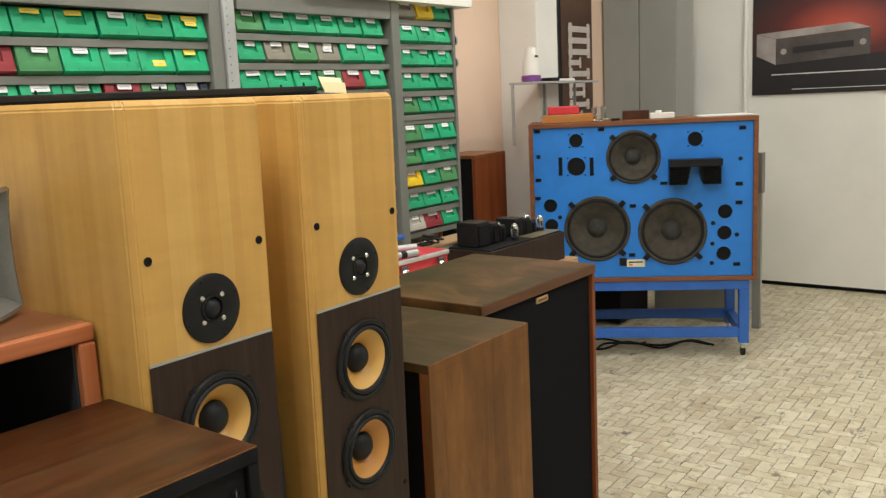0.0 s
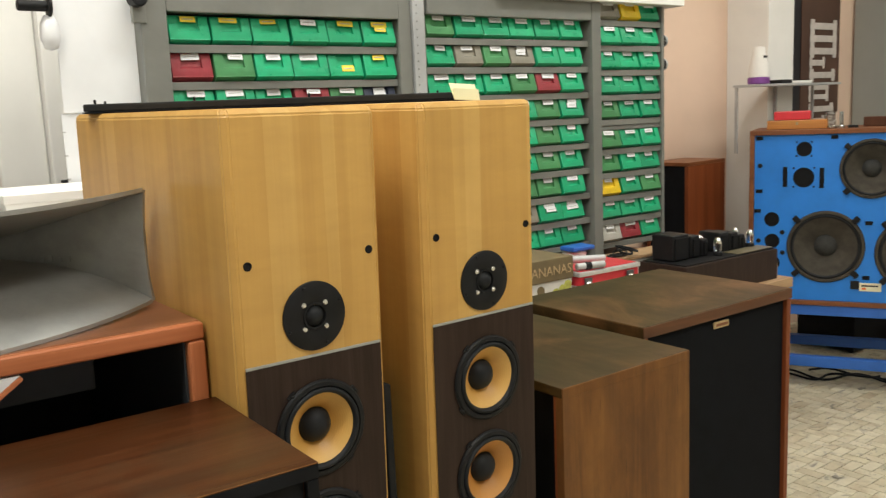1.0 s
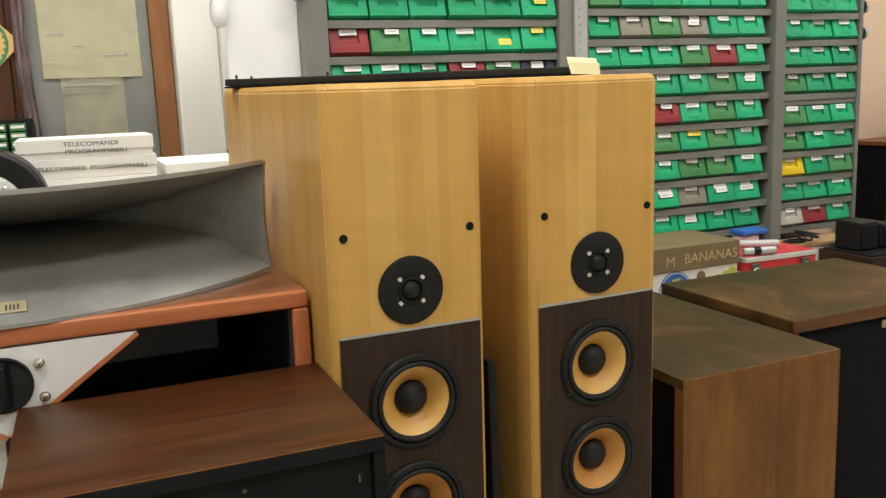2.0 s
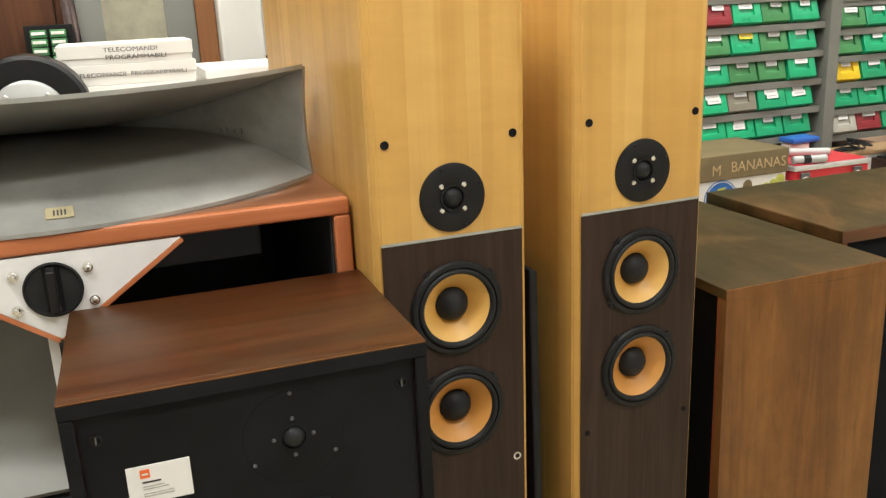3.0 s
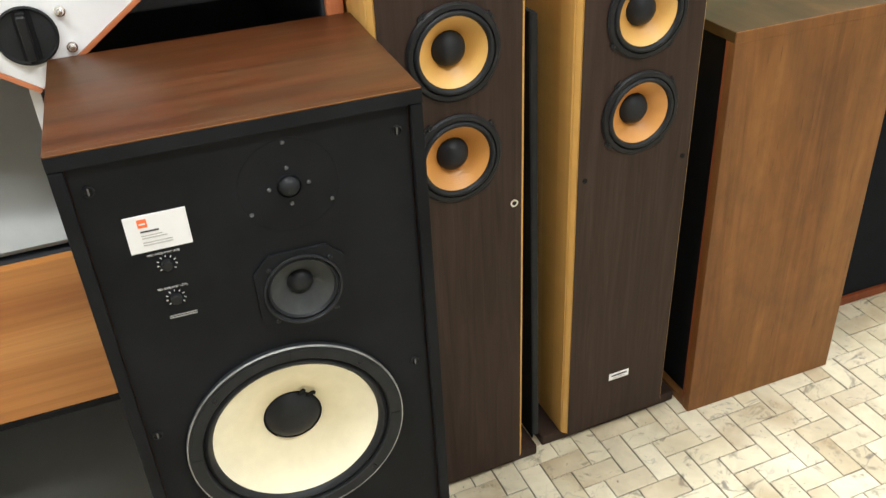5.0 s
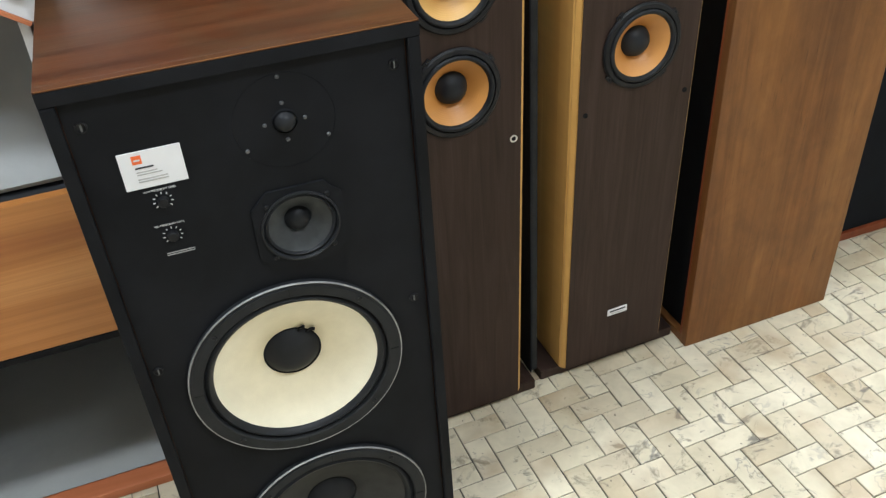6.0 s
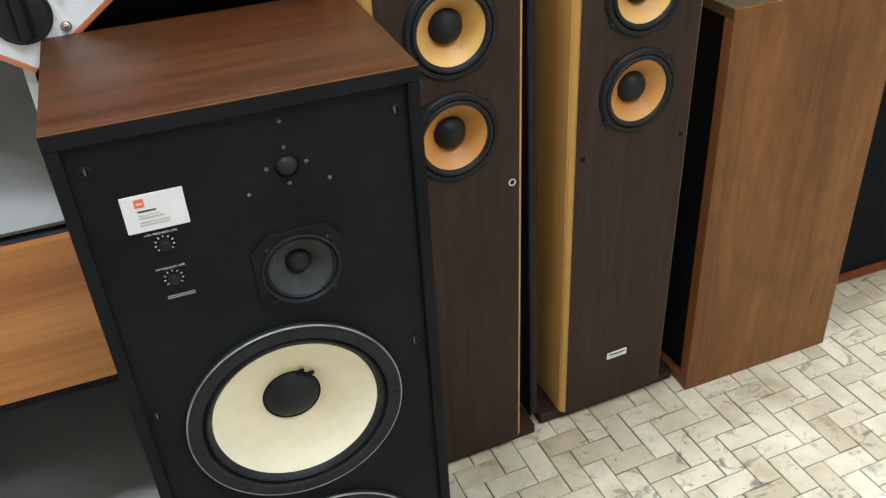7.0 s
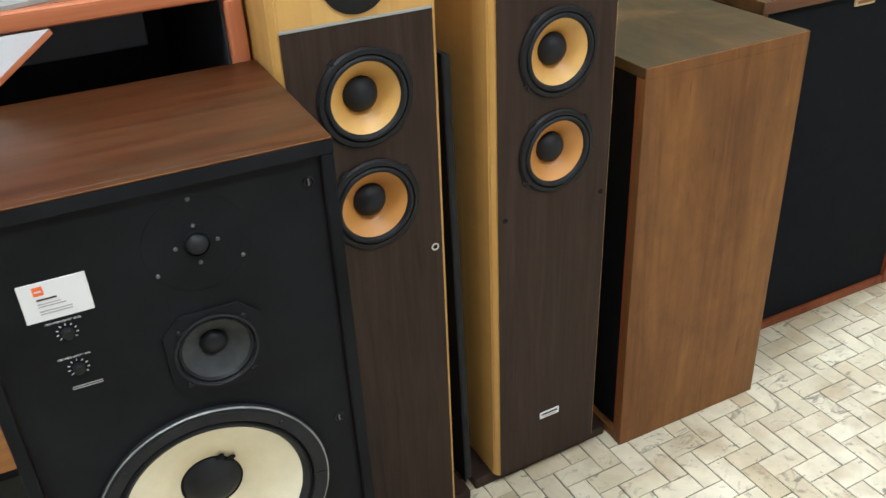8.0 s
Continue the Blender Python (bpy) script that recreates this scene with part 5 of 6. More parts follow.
A_X, B_X, C_X = 0.814, 1.668, 2.478
A_P, B_P, C_P = 0.1222, 0.1202, 0.1175
A_ROWS = [1.624 - 0.1005 * i for i in range(9)]
B_ROWS = [1.656 - 0.0955 * i for i in range(9)]
C_ROWS = [1.735, 1.640, 1.547, 1.452, 1.357, 1.243, 1.150, 1.058, 0.966, 0.874]
unit = thing("drawer_unit", pose(0, 0, 0), "grey steel small-parts drawer unit with bin rows", "drawer unit")
TOP = 1.795
part("post", box(0.737, 0.808, 1.425, 1.80, 0, TOP, 0.004), CABINET_GREY, unit)
part("post", box(1.552, 1.600, 1.43, 1.80, 0, TOP, 0.004), CABINET_GREY, unit)
perf = part("upright", box(1.602, 1.646, 1.420, 1.47, 0, TOP - 0.001, 0.002), PALE_STEEL, unit, "pale perforated steel upright")
for k in range(34):
    part("slot", box(1.613, 1.617, 1.4186, 1.4196, 0.95 + 0.025 * k, 0.955 + 0.025 * k), CABINET_GREY, perf)
part("post", box(2.420, 2.468, 1.425, 1.80, 0, TOP, 0.004), CABINET_GREY, unit)
part("post", box(1.648, 1.664, 1.440, 1.80, 0, TOP, 0.003), CABINET_GREY, unit)
part("post", box(2.836, 2.852, 1.440, 1.80, 0.84, TOP, 0.003), CABINET_GREY, unit)
part("top_rail", box(0.8085, 1.5515, 1.428, 1.80, 1.708, TOP, 0.003), CABINET_GREY, unit)
part("top_rail", box(1.6645, 2.4195, 1.428, 1.80, 1.728, TOP, 0.003), CABINET_GREY, unit)
part("back_panel", box(0.7385, 2.8515, 1.803, 1.815, 0, TOP, 0.0), CABINET_GREY, unit)
part("base", box(0.8085, 2.4195, 1.45, 1.80, 0.0, 0.78, 0.003), CABINET_GREY, unit)
part("end_foot", box(2.4685, 2.84, 1.50, 1.80, 0.0, 0.80, 0.003), RED_WOOD, unit, "reddish wooden block below the end section")
for rows, x0, x1 in ((A_ROWS, 0.8085, 1.5515), (B_ROWS, 1.6645, 2.4195), (C_ROWS, 2.4685, 2.8355)):
    for z in rows:
        shelf = part("shelf", box(x0, x1, 1.452, 1.80, z - 0.0045, z - 0.0008, 0.0005), CABINET_GREY, unit)
        part("shelf_lip", box(x0, x1, 1.446, 1.4515, z - 0.0225, z - 0.0006, 0.001), CABINET_GREY, shelf, "rolled grey shelf lip")
part("divider", box(2.4685, 2.8355, 1.450, 1.80, 1.3165, 1.3335, 0.002), CABINET_GREY, unit, "grey divider board")
for section, rows, x0, p, n, w in (("a", A_ROWS, A_X, A_P, 6, 0.116), ("b", B_ROWS, B_X, B_P, 6, 0.113), ("c", C_ROWS, C_X, C_P, 3, 0.110)):
    for r, z in enumerate(rows):
        for c in range(n):
            storage_bin(section, r, c, x0 + p * c + 0.002, z, w)
for z in (1.665, 1.57):
    k = thing("tape_holder", pose(2.853, 1.49, z), "black round tape holder on the unit's side", "holder", "tape holders on the unit's side")
    part("spool", rod(0.026, 0, 0.045, "x", 24, 0.004), BLACK_PLASTIC, k, "", 40)
    part("cap", rod(0.024, 0.0455, 0.058, "x", 24, 0.003), PALE_STEEL, k, "pale end cap", 40)
solid("flat_carton", box(1.95, 2.93, 1.40, 1.79, TOP + 0.001, 1.90, 0.003), CARD_WHITE, "flat white carton lying on the drawer unit", "box")


# ---- bench with carton, case and valve amplifier ----
BZ = 0.70
bench = thing("workbench", pose(1.45, 1.02, 0), "light wooden workbench behind the loudspeakers", "bench")
part("top", box(0, 1.68, 0, 0.395, BZ - 0.04, BZ, 0.004), BENCH_WOOD, bench)
for bx in (0.05, 1.58):
    for by in (0.03, 0.32):
        part("leg", box(bx, bx + 0.05, by, by + 0.05, 0, BZ - 0.0405, 0.003), BENCH_WOOD, bench)

carton = thing("fruit_carton", pose(1.62, 1.185, BZ), "white printed fruit carton with an olive-brown lid", "carton")
part("body", box(0.004, 0.436, 0.004, 0.246, 0.001, 0.15, 0.002), BOX_PRINT, carton, "white printed body")
lid = part("lid", box(0, 0.44, 0, 0.25, 0.1345, 0.212, 0.003), KRAFT, carton, "olive-brown printed lid")
lettering("lettering", "BANANAS", 0.046, KRAFT_PRINT, lid, pose(0.325, -0.0012, 0.170, 90), "tan serif capitals", 0.0003, 1.0)
lettering("lettering", "M", 0.046, KRAFT_PRINT, lid, pose(0.168, -0.0012, 0.165, 90), "", 0.0003, 1.0)
emb = part("round_print", moved(lathe([(0.062, 0.0038), (0.062, 0.0028), (0, 0.0026)], 40), Matrix.Translation((0.190, 0, 0.072))), STICKER_BLUE, carton, "round blue printed emblem")
part("emblem_ring", moved(lathe([(0.0585, 0.0027), (0.0585, 0.002), (0.0555, 0.002), (0.0555, 0.0027)], 40), Matrix.Translation((0.190, 0, 0.072))), PRINT_WHITE, emb)
part("emblem_shape", moved(prism([(-0.02, -0.03), (0.012, -0.034), (0.02, -0.005), (0.006, 0.022), (0.02, 0.036), (-0.012, 0.034), (-0.022, 0.012), (-0.006, -0.004)], 0.0016, 0.0024), Matrix.Translation((0.190, 0, 0.075))), LEAF_PRINT, emb)
part("round_spot", moved(lathe([(0.017, 0.0038), (0.017, 0.0028), (0, 0.0026)], 24), Matrix.Translation((0.290, 0, 0.108))), KRAFT, carton)
for i, (fx, fz, fr) in enumerate(((0.36, 0.088, 0.02), (0.39, 0.10, 0.017), (0.415, 0.112, 0.018), (0.33, 0.08, 0.014), (0.40, 0.075, 0.018))):
    part("fruit_print", moved(lathe([(fr, 0.0038), (fr, 0.0030 - 0.0001 * i), (0, 0.0028 - 0.0001 * i)], 12), Matrix.Translation((fx, 0, fz))), LEAF_PRINT, carton)

case = thing("flight_case", pose(2.075, 1.17, BZ, 0, 0, -2), "red carrying case with aluminium edges and clasps", "case")
part("body", box(0.006, 0.294, 0.006, 0.214, 0.004, 0.142, 0.003), CASE_RED, case)
for z0, z1 in ((0.0, 0.018), (0.088, 0.100), (0.132, 0.148)):
    part("edge", box(0.0, 0.30, 0.0, 0.22, z0, z1, 0.004), ALU, case, "silver edge profile")
part("lid_panel", box(0.012, 0.288, 0.012, 0.208, 0.1485, 0.151, 0.001), CASE_RED, case)
for cx in (0.02, 0.225):
    clasp = part("clasp", box(cx, cx + 0.034, -0.008, 0.0, 0.070, 0.128, 0.003), CAST_GREY, case, "chromed clasp")
    part("latch", lathe([(0, -0.018), (0.010, -0.017), (0.014, -0.012), (0.015, -0.008)], 20), CHROME, clasp, "", 40, Matrix.Translation((cx + 0.017, 0, 0.103)))
part("handle", box(0.10, 0.19, -0.014, -0.001, 0.045, 0.062, 0.005), BLACK_PLASTIC, case, "black handle")


def tube_thing(name, m, r, length, mat, label, band=None):
    t = thing(name, m, label, "marker")
    part("barrel", rod(r, 0, length, "x", 20, 0.003), mat, t, "", 40)
    if band:
        part("band", rod(r * 1.06, length * 0.3, length * 0.52, "x", 20, 0.001), band, t, "", 40)


CZ = BZ + 0.1515
tube_thing("marker_pen", pose(2.088, 1.20, CZ + 0.0135, 0, 0, -14), 0.0125, 0.115, PALE_STEEL, "thick grey marker lying on the case", BLACK_PLASTIC)
tube_thing("glue_tube", pose(2.17, 1.31, CZ + 0.0150, 0, 0, -30), 0.0135, 0.13, PALE_STEEL, "grey tube lying on the case")
jar = thing("plastic_jar", pose(2.265, 1.385, BZ), "white plastic jar with a flat blue lid", "jar")
part("jar_body", rod(0.045, 0.001, 0.185, "z", 28, 0.006), CARD_WHITE, jar, "", 40)
part("jar_lid", box(-0.055, 0.055, -0.055, 0.02, 0.1855, 0.203, 0.006), CAP_BLUE, jar, "flat blue plastic lid")
bits = thing("cable_bundle", pose(2.44, 1.33, BZ + 0.1405), "black cable bundle on the wooden board", "cable")
for k in range(4):
    loop = lathe([(0.030 + 0.006 * math.sin(k) + 0.004 * math.cos(a), 0.004 * math.sin(a)) for a in [i * math.pi / 4 for i in range(9)]], 24, "z")
    part("loop", loop, BLACK_PLASTIC, bits, "", 60, pose(0.02 * k, 0.006 * (k % 2), 0.006 + 0.006 * k, 3 * k, -2 * k, 30 * k) @ Matrix.Diagonal((1.6, 0.7, 1, 1)))
stack = thing("board_stack", pose(2.49, 1.285, BZ), "beige wooden boards with papers stacked on the bench", "boards")
part("board", box(-0.09, 0.33, 0.0, 0.12, 0.001, 0.07, 0.003), BENCH_WOOD, stack)
part("board", box(-0.08, 0.34, 0.006, 0.115, 0.0705, 0.128, 0.003), CARD_WHITE, stack, "white papers")
part("board", box(-0.09, 0.32, 0.0, 0.12, 0.1285, 0.140, 0.002), BENCH_WOOD, stack)

amp = thing("valve_amplifier", pose(2.495, 1.05, BZ - 0.036), "valve amplifier with black transformers on dark wood", "amplifier")
part("chassis", box(0.0, 0.57, 0.0, 0.225, 0.0365, 0.157, 0.004), WENGE, amp, "dark wooden chassis")
part("deck", box(0.012, 0.558, 0.012, 0.213, 0.1575, 0.163, 0.001), BLACK_PLASTIC, amp, "black metal deck")
part("deck_plate", box(0.33, 0.556, 0.014, 0.085, 0.1632, 0.1655, 0.0006), BRASS, amp, "dull olive metal plate")
for tx, tw_, th in ((0.035, 0.095, 0.098), (0.140, 0.055, 0.085), (0.205, 0.04, 0.066), (0.315, 0.060, 0.078), (0.383, 0.055, 0.070), (0.446, 0.040, 0.055)):
    tr = part("transformer", box(tx, tx + tw_, 0.09, 0.19, 0.1635, 0.1635 + th, 0.008, 3), BLACK_PLASTIC, amp, "black transformer cover")
    part("shroud", box(tx + 0.01, tx + tw_ - 0.01, 0.082, 0.0895, 0.168, 0.1635 + th - 0.012, 0.003), BLACK_MATT, tr)
for vx, vy in ((0.265, 0.06), (0.275, 0.15), (0.515, 0.09), (0.530, 0.17)):
    valve = part("valve", lathe([(0.013, 0.0), (0.0155, 0.010), (0.016, 0.034), (0.0125, 0.047), (0.005, 0.054), (0, 0.055)], 24, "z"), GLASS, amp, "clear glass valve", 60, Matrix.Translation((vx, vy, 0.1795)))
    part("getter", lathe([(0.0135, 0.030), (0.0140, 0.036), (0.0110, 0.0458), (0.0045, 0.052), (0, 0.0528)], 20, "z"), CHROME, valve, "silvered top", 60)
    part("base", rod(0.017, -0.0158, -0.0005, "z", 20, 0.002), BLACK_PLASTIC, valve, "", 40)
solid("wood_block", box(0, 0.13, 0, 0.09, 0, 0.050, 0.003), BENCH_WOOD, "light wooden block at the bench end", "block", pose(2.985, 1.08, BZ))


# ---- dark walnut speaker by the pink wall ----
def corner_speaker():
    W, D, H = 0.36, 0.36, 1.117
    cab = thing("loudspeaker", pose(3.49, 1.815, 0, 0, 0, 7), "tall reddish walnut loudspeaker by the pink wall", "loudspeaker")
    part("top_board", box(0, W, 0, D - 0.12, H - 0.018, H, 0.002), WALNUT_TRIM, cab)
    part("side_board", box(0.0005, W, 0.0005, 0.02, 0, H - 0.0185, 0.002), RED_WOOD, cab, "reddish walnut side")
    part("side_board", box(0.0005, W, D - 0.14, D - 0.1205, 0, H - 0.0185, 0.002), RED_WOOD, cab)
    part("back_board", box(W - 0.02, W - 0.001, 0.0205, D - 0.1405, 0.0, H - 0.0187), BLACK_MATT, cab)
    part("grille", box(0.006, 0.02, 0.0205, D - 0.1405, 0.02, H - 0.0187, 0.002), BLACK_CLOTH, cab, "black grille cloth")
    part("bottom_board", box(0.0205, W - 0.0205, 0.0206, D - 0.1406, 0.0, 0.02), RED_WOOD, cab)


corner_speaker()


# ---- blue studio monitor on its stand ----
BW, BH, BD = 1.157, 0.844, 0.486
ZB = 0.4166
def monitor_xy(px, py):
    """Panel position from a drawing 407 wide and 288 high."""
    return (px - 928) / 407 * BW, BH - (py - (222 - 15 * (px - 928) / 407)) / 288 * BH


MON = pose(3.685, 1.604, 0, 0, 0, -61.1)
def blue_monitor():
    cab = thing("studio_monitor", MON @ Matrix.Translation((0, 0, ZB)), "big studio monitor with bright blue front panel", "loudspeaker")
    t = 0.022
    for name, b in (("top_board", (0, BW, 0, BD, BH - t, BH)), ("bottom_board", (0, BW, 0, BD, 0, t)), ("side_board", (0, t, 0.0005, BD, t + 0.0005, BH - t - 0.0005)), ("side_board", (BW - t, BW, 0.0005, BD, t + 0.0005, BH - t - 0.0005))):
        part(name, box(*b, 0.002), WALNUT_TRIM, cab, "walnut board")
    part("back_board", box(t + 0.001, BW - t - 0.001, BD - 0.02, BD - 0.002, t + 0.001, BH - t - 0.001), BLACK_MATT, cab)
    part("front_panel", drilled(oblong(t + 0.001, BW - t - 0.001, t + 0.001, BH - t - 0.001), [(*monitor_xy(px, py), r * 0.93) for px, py, r in ((1117, 279, 0.139), (1050, 408, 0.173), (1186, 411, 0.176))], 0.016, 0.035), BLUE, cab, "bright blue painted panel")
    y = 0.016

    def cone_driver(px, py, r, cone, name):
        x, z = monitor_xy(px, py)
        d = part(name, lathe([(r, 0.002), (r, -0.006), (r * 0.975, -0.011), (r * 0.92, -0.012), (r * 0.90, -0.006), (r * 0.90, 0.004)], 64), TAN_CONE, cab, "dark cone driver", 40, Matrix.Translation((x, y, z)))
        part("surround", lathe([(r * 0.905, -0.004), (r * 0.88, -0.009), (r * 0.84, -0.009), (r * 0.81, -0.003)], 64), RUBBER, d, "", 60)
        part("cone", lathe([(r * 0.82, -0.004), (r * 0.6, 0.014), (r * 0.38, 0.034), (r * 0.28, 0.044)], 64), TAN_CONE, d, "brown-grey paper cone", 60)
        part("dust_cap", lathe([(0, 0.014), (r * 0.12, 0.0165), (r * 0.23, 0.025), (r * 0.30, 0.042)], 40), GREY_PAPER, d, "", 60)
        for i in range(4):
            a = radians(45 + 90 * i)
            part("clamp", moved(box(-0.013, 0.013, -0.016, -0.0005, r * 0.95, r * 1.16, 0.004), Matrix.Rotation(a, 4, "Y")), BLACK_PLASTIC, d, "black mounting clamp")

    cone_driver(1117, 279, 0.139, TAN_CONE, "midbass")
    cone_driver(1050, 408, 0.173, TAN_CONE, "woofer")
    cone_driver(1186, 411, 0.176, TAN_CONE, "woofer")
    for px, py, r in ((1014, 250, 0.033), (1226, 247, 0.035), (1014, 296, 0.045), (1279, 374, 0.034), (1278, 412, 0.034), (1277, 449, 0.034), (965, 367, 0.033), (966, 403, 0.033), (967, 440, 0.033)):
        x, z = monitor_xy(px, py)
        port = part("port", lathe([(r * 1.05, 0.001), (r * 1.05, -0.0025), (r * 0.93, -0.003), (r * 0.9, -0.0005), (0, -0.0004)], 40), BLACK_MATT, cab, "round black port", 40, Matrix.Translation((x, y, z)))
        if py < 300:
            driver_screws(port, 4, r * 1.42, -0.0004, 0.0045, math.pi / 4, BLACK_PLASTIC)
    for px, py, w, h in ((985, 296, 0.020, 0.095), (1042, 296, 0.020, 0.095), (944, 234, 0.03, 0.017), (1060, 230, 0.03, 0.017), (1308, 228, 0.033, 0.019), (944, 321, 0.03, 0.017), (942, 354, 0.03, 0.017), (1303, 325, 0.036, 0.019), (1303, 358, 0.034, 0.019), (1300, 468, 0.034, 0.019), (1115, 366, 0.032, 0.018), (1113, 455, 0.032, 0.018), (1171, 325, 0.036, 0.016)):
        x, z = monitor_xy(px, py)
        part("slot_plate", box(x - w / 2, x + w / 2, y - 0.004, y + 0.001, z - h / 2, z + h / 2, 0.0015), BLACK_MATT, cab, "black fixing plate")
    for px, py in ((982, 388), (983, 422), (1258, 395), (1257, 432), (1256, 467), (945, 279), (1305, 281), (944, 404), (1300, 415)):
        x, z = monitor_xy(px, py)
        part("plug", lathe([(0.011, 0.001), (0.011, -0.0025), (0.008, -0.004), (0, -0.004)], 20), BLACK_PLASTIC, cab, "", 40, Matrix.Translation((x, y, z)))
    # slanted-louvre lens: two louvred wings meeting in a notch
    x0, z0 = monitor_xy(1179, 327)
    x1, z1 = monitor_xy(1269, 279)
    xm, zm = (x0 + x1) / 2, z1 - 0.05
    lens = part("horn_lens", join(prism([(x0, z1), (x1, z1), (x1, z1 - 0.035), (x0, z1 - 0.035)], y - 0.10, y - 0.0005), prism([(x0, z1 - 0.0352), (xm - 0.02, z1 - 0.0352), (xm - 0.032, z0 + 0.03), (x0 + 0.085, z0), (x0, z0)], y - 0.055, y - 0.0005), prism([(xm + 0.02, z1 - 0.0352), (x1, z1 - 0.0352), (x1, z0), (x1 - 0.085, z0), (xm + 0.032, z0 + 0.03)], y - 0.055, y - 0.0005)), BLACK_PLASTIC, cab, "black slant-plate acoustic lens")
    for k in range(8):
        z = z0 + 0.006 + 0.011 * k
        part("louvre", box(x0 + 0.002, x0 + 0.088, y - 0.085, y - 0.0555, z, z + 0.0035), BLACK_MATT, lens)
        part("louvre", box(x1 - 0.088, x1 - 0.002, y - 0.085, y - 0.0555, z, z + 0.0035), BLACK_MATT, lens)
    x, z = monitor_xy(1120, 470)
    plate = part("type_plate", box(x - 0.047, x + 0.047, y - 0.004, y + 0.001, z - 0.02, z + 0.02, 0.002), OLD_PAPER, cab, "cream type plate")
    part("print_line", box(x - 0.038, x + 0.034, y - 0.0046, y - 0.0036, z + 0.003, z + 0.010), INK, plate)
    part("emblem", box(x - 0.036, x - 0.018, y - 0.0046, y - 0.0036, z - 0.012, z - 0.003), ORANGE, plate)
    x, z = monitor_xy(1097, 468)
    part("terminal", box(x - 0.02, x + 0.018, y - 0.006, y + 0.001, z - 0.02, z + 0.02, 0.003), BLACK_PLASTIC, cab)


def monitor_stand():
    st = thing("monitor_stand", MON, "blue welded steel stand on castors", "stand")
    s = 0.05
    x0, x1, y0, y1, zt = 0.02, BW - 0.034, 0.008, 0.47, ZB - 0.001
    for xx in (x0, x1 - s):
        for yy in (y0, y1 - s):
            part("leg", box(xx, xx + s, yy, yy + s, 0.075, zt - 0.0505, 0.003), BLUE_STAND, st)
            castor = part("castor", box(xx + 0.012, xx + 0.038, yy + 0.008, yy + 0.042, 0.045, 0.0745, 0.003), STEEL, st, "steel swivel castor")
            part("wheel", moved(rod(0.026, -0.011, 0.011, "x", 28, 0.004), Matrix.Translation((xx + 0.025, yy + 0.034, 0.026))), BLACK_PLASTIC, castor, "", 40)
    for yy in (y0, y1 - s):
        part("top_rail", box(x0, x1, yy, yy + s, zt - 0.05, zt, 0.003), BLUE_STAND, st)
        part("low_rail", box(x0 + s + 0.0005, x1 - s - 0.0005, yy + 0.003, yy + s - 0.003, 0.105, 0.155, 0.003), BLUE_STAND, st)
    for xx in (x0, x1 - s):
        part("side_rail", box(xx + 0.001, xx + s - 0.001, y0 + s + 0.0005, y1 - s - 0.0005, zt - 0.049, zt - 0.001, 0.003), BLUE_STAND, st)
        part("side_rail", box(xx + 0.003, xx + s - 0.003, y0 + s + 0.0005, y1 - s - 0.0005, 0.106, 0.154, 0.003), BLUE_STAND, st)


blue_monitor()
monitor_stand()
ZT = ZB + BH
wbox = thing("wooden_box", MON @ Matrix.Translation((0.07, 0.10, ZT + 0.001)), "shallow reddish wooden box on the blue monitor", "box")
part("body", box(0, 0.27, 0, 0.18, 0, 0.042, 0.003), CHERRY_PANEL, wbox)
part("catch", box(0.13, 0.142, -0.003, 0, 0.02, 0.032, 0.001), BRASS, wbox)
solid("red_case", box(0, 0.165, 0, 0.12, 0, 0.042, 0.005), CASE_RED, "small red case on the wooden box", "case", MON @ Matrix.Translation((0.10, 0.12, ZT + 0.0445)))
jar2 = thing("glass_jar", MON @ Matrix.Translation((0.37, 0.2, ZT + 0.001)), "clear glass jar on the blue monitor", "jar")
part("wall", lathe([(0, 0.0), (0.036, 0.0), (0.040, 0.006), (0.040, 0.075), (0.037, 0.075), (0.037, 0.008), (0, 0.006)], 32, "z"), GLASS, jar2, "", 50)
solid("brown_box", box(0, 0.135, 0, 0.10, 0, 0.045, 0.003), DARK_WOOD, "small dark brown box on the blue monitor", "box", MON @ Matrix.Translation((0.50, 0.22, ZT + 0.001)))
ctl = thing("controller", MON @ Matrix.Translation((0.635, 0.14, ZT + 0.001)), "small white plastic device on the monitor", "device")
part("body", box(0, 0.125, 0, 0.08, 0, 0.03, 0.005, 3), CARD_WHITE, ctl)
part("button", rod(0.017, 0.0302, 0.042, "z", 24, 0.003), CARD_WHITE, ctl, "", 40, Matrix.Translation((0.045, 0.04, 0)))
solid("loose_papers", join(box(0, 0.29, 0, 0.2, 0, 0.002), moved(box(0, 0.27, 0, 0.19, 0.0024, 0.005), pose(0.01, 0, 0, 0, 0, 4))), PAPER, "loose white papers on the blue monitor", "papers", MON @ Matrix.Translation((0.88, 0.12, ZT + 0.001)))
small = thing("small_parts", MON @ Matrix.Translation((0.40, 0.09, ZT + 0.001)), "small metal parts lying on the monitor", "parts")
part("disc", rod(0.016, 0.0005, 0.014, "z", 20, 0.003), STEEL, small, "", 40)
part("bar", box(0.03, 0.075, 0, 0.03, 0.0005, 0.012, 0.003), BLACK_PLASTIC, small)

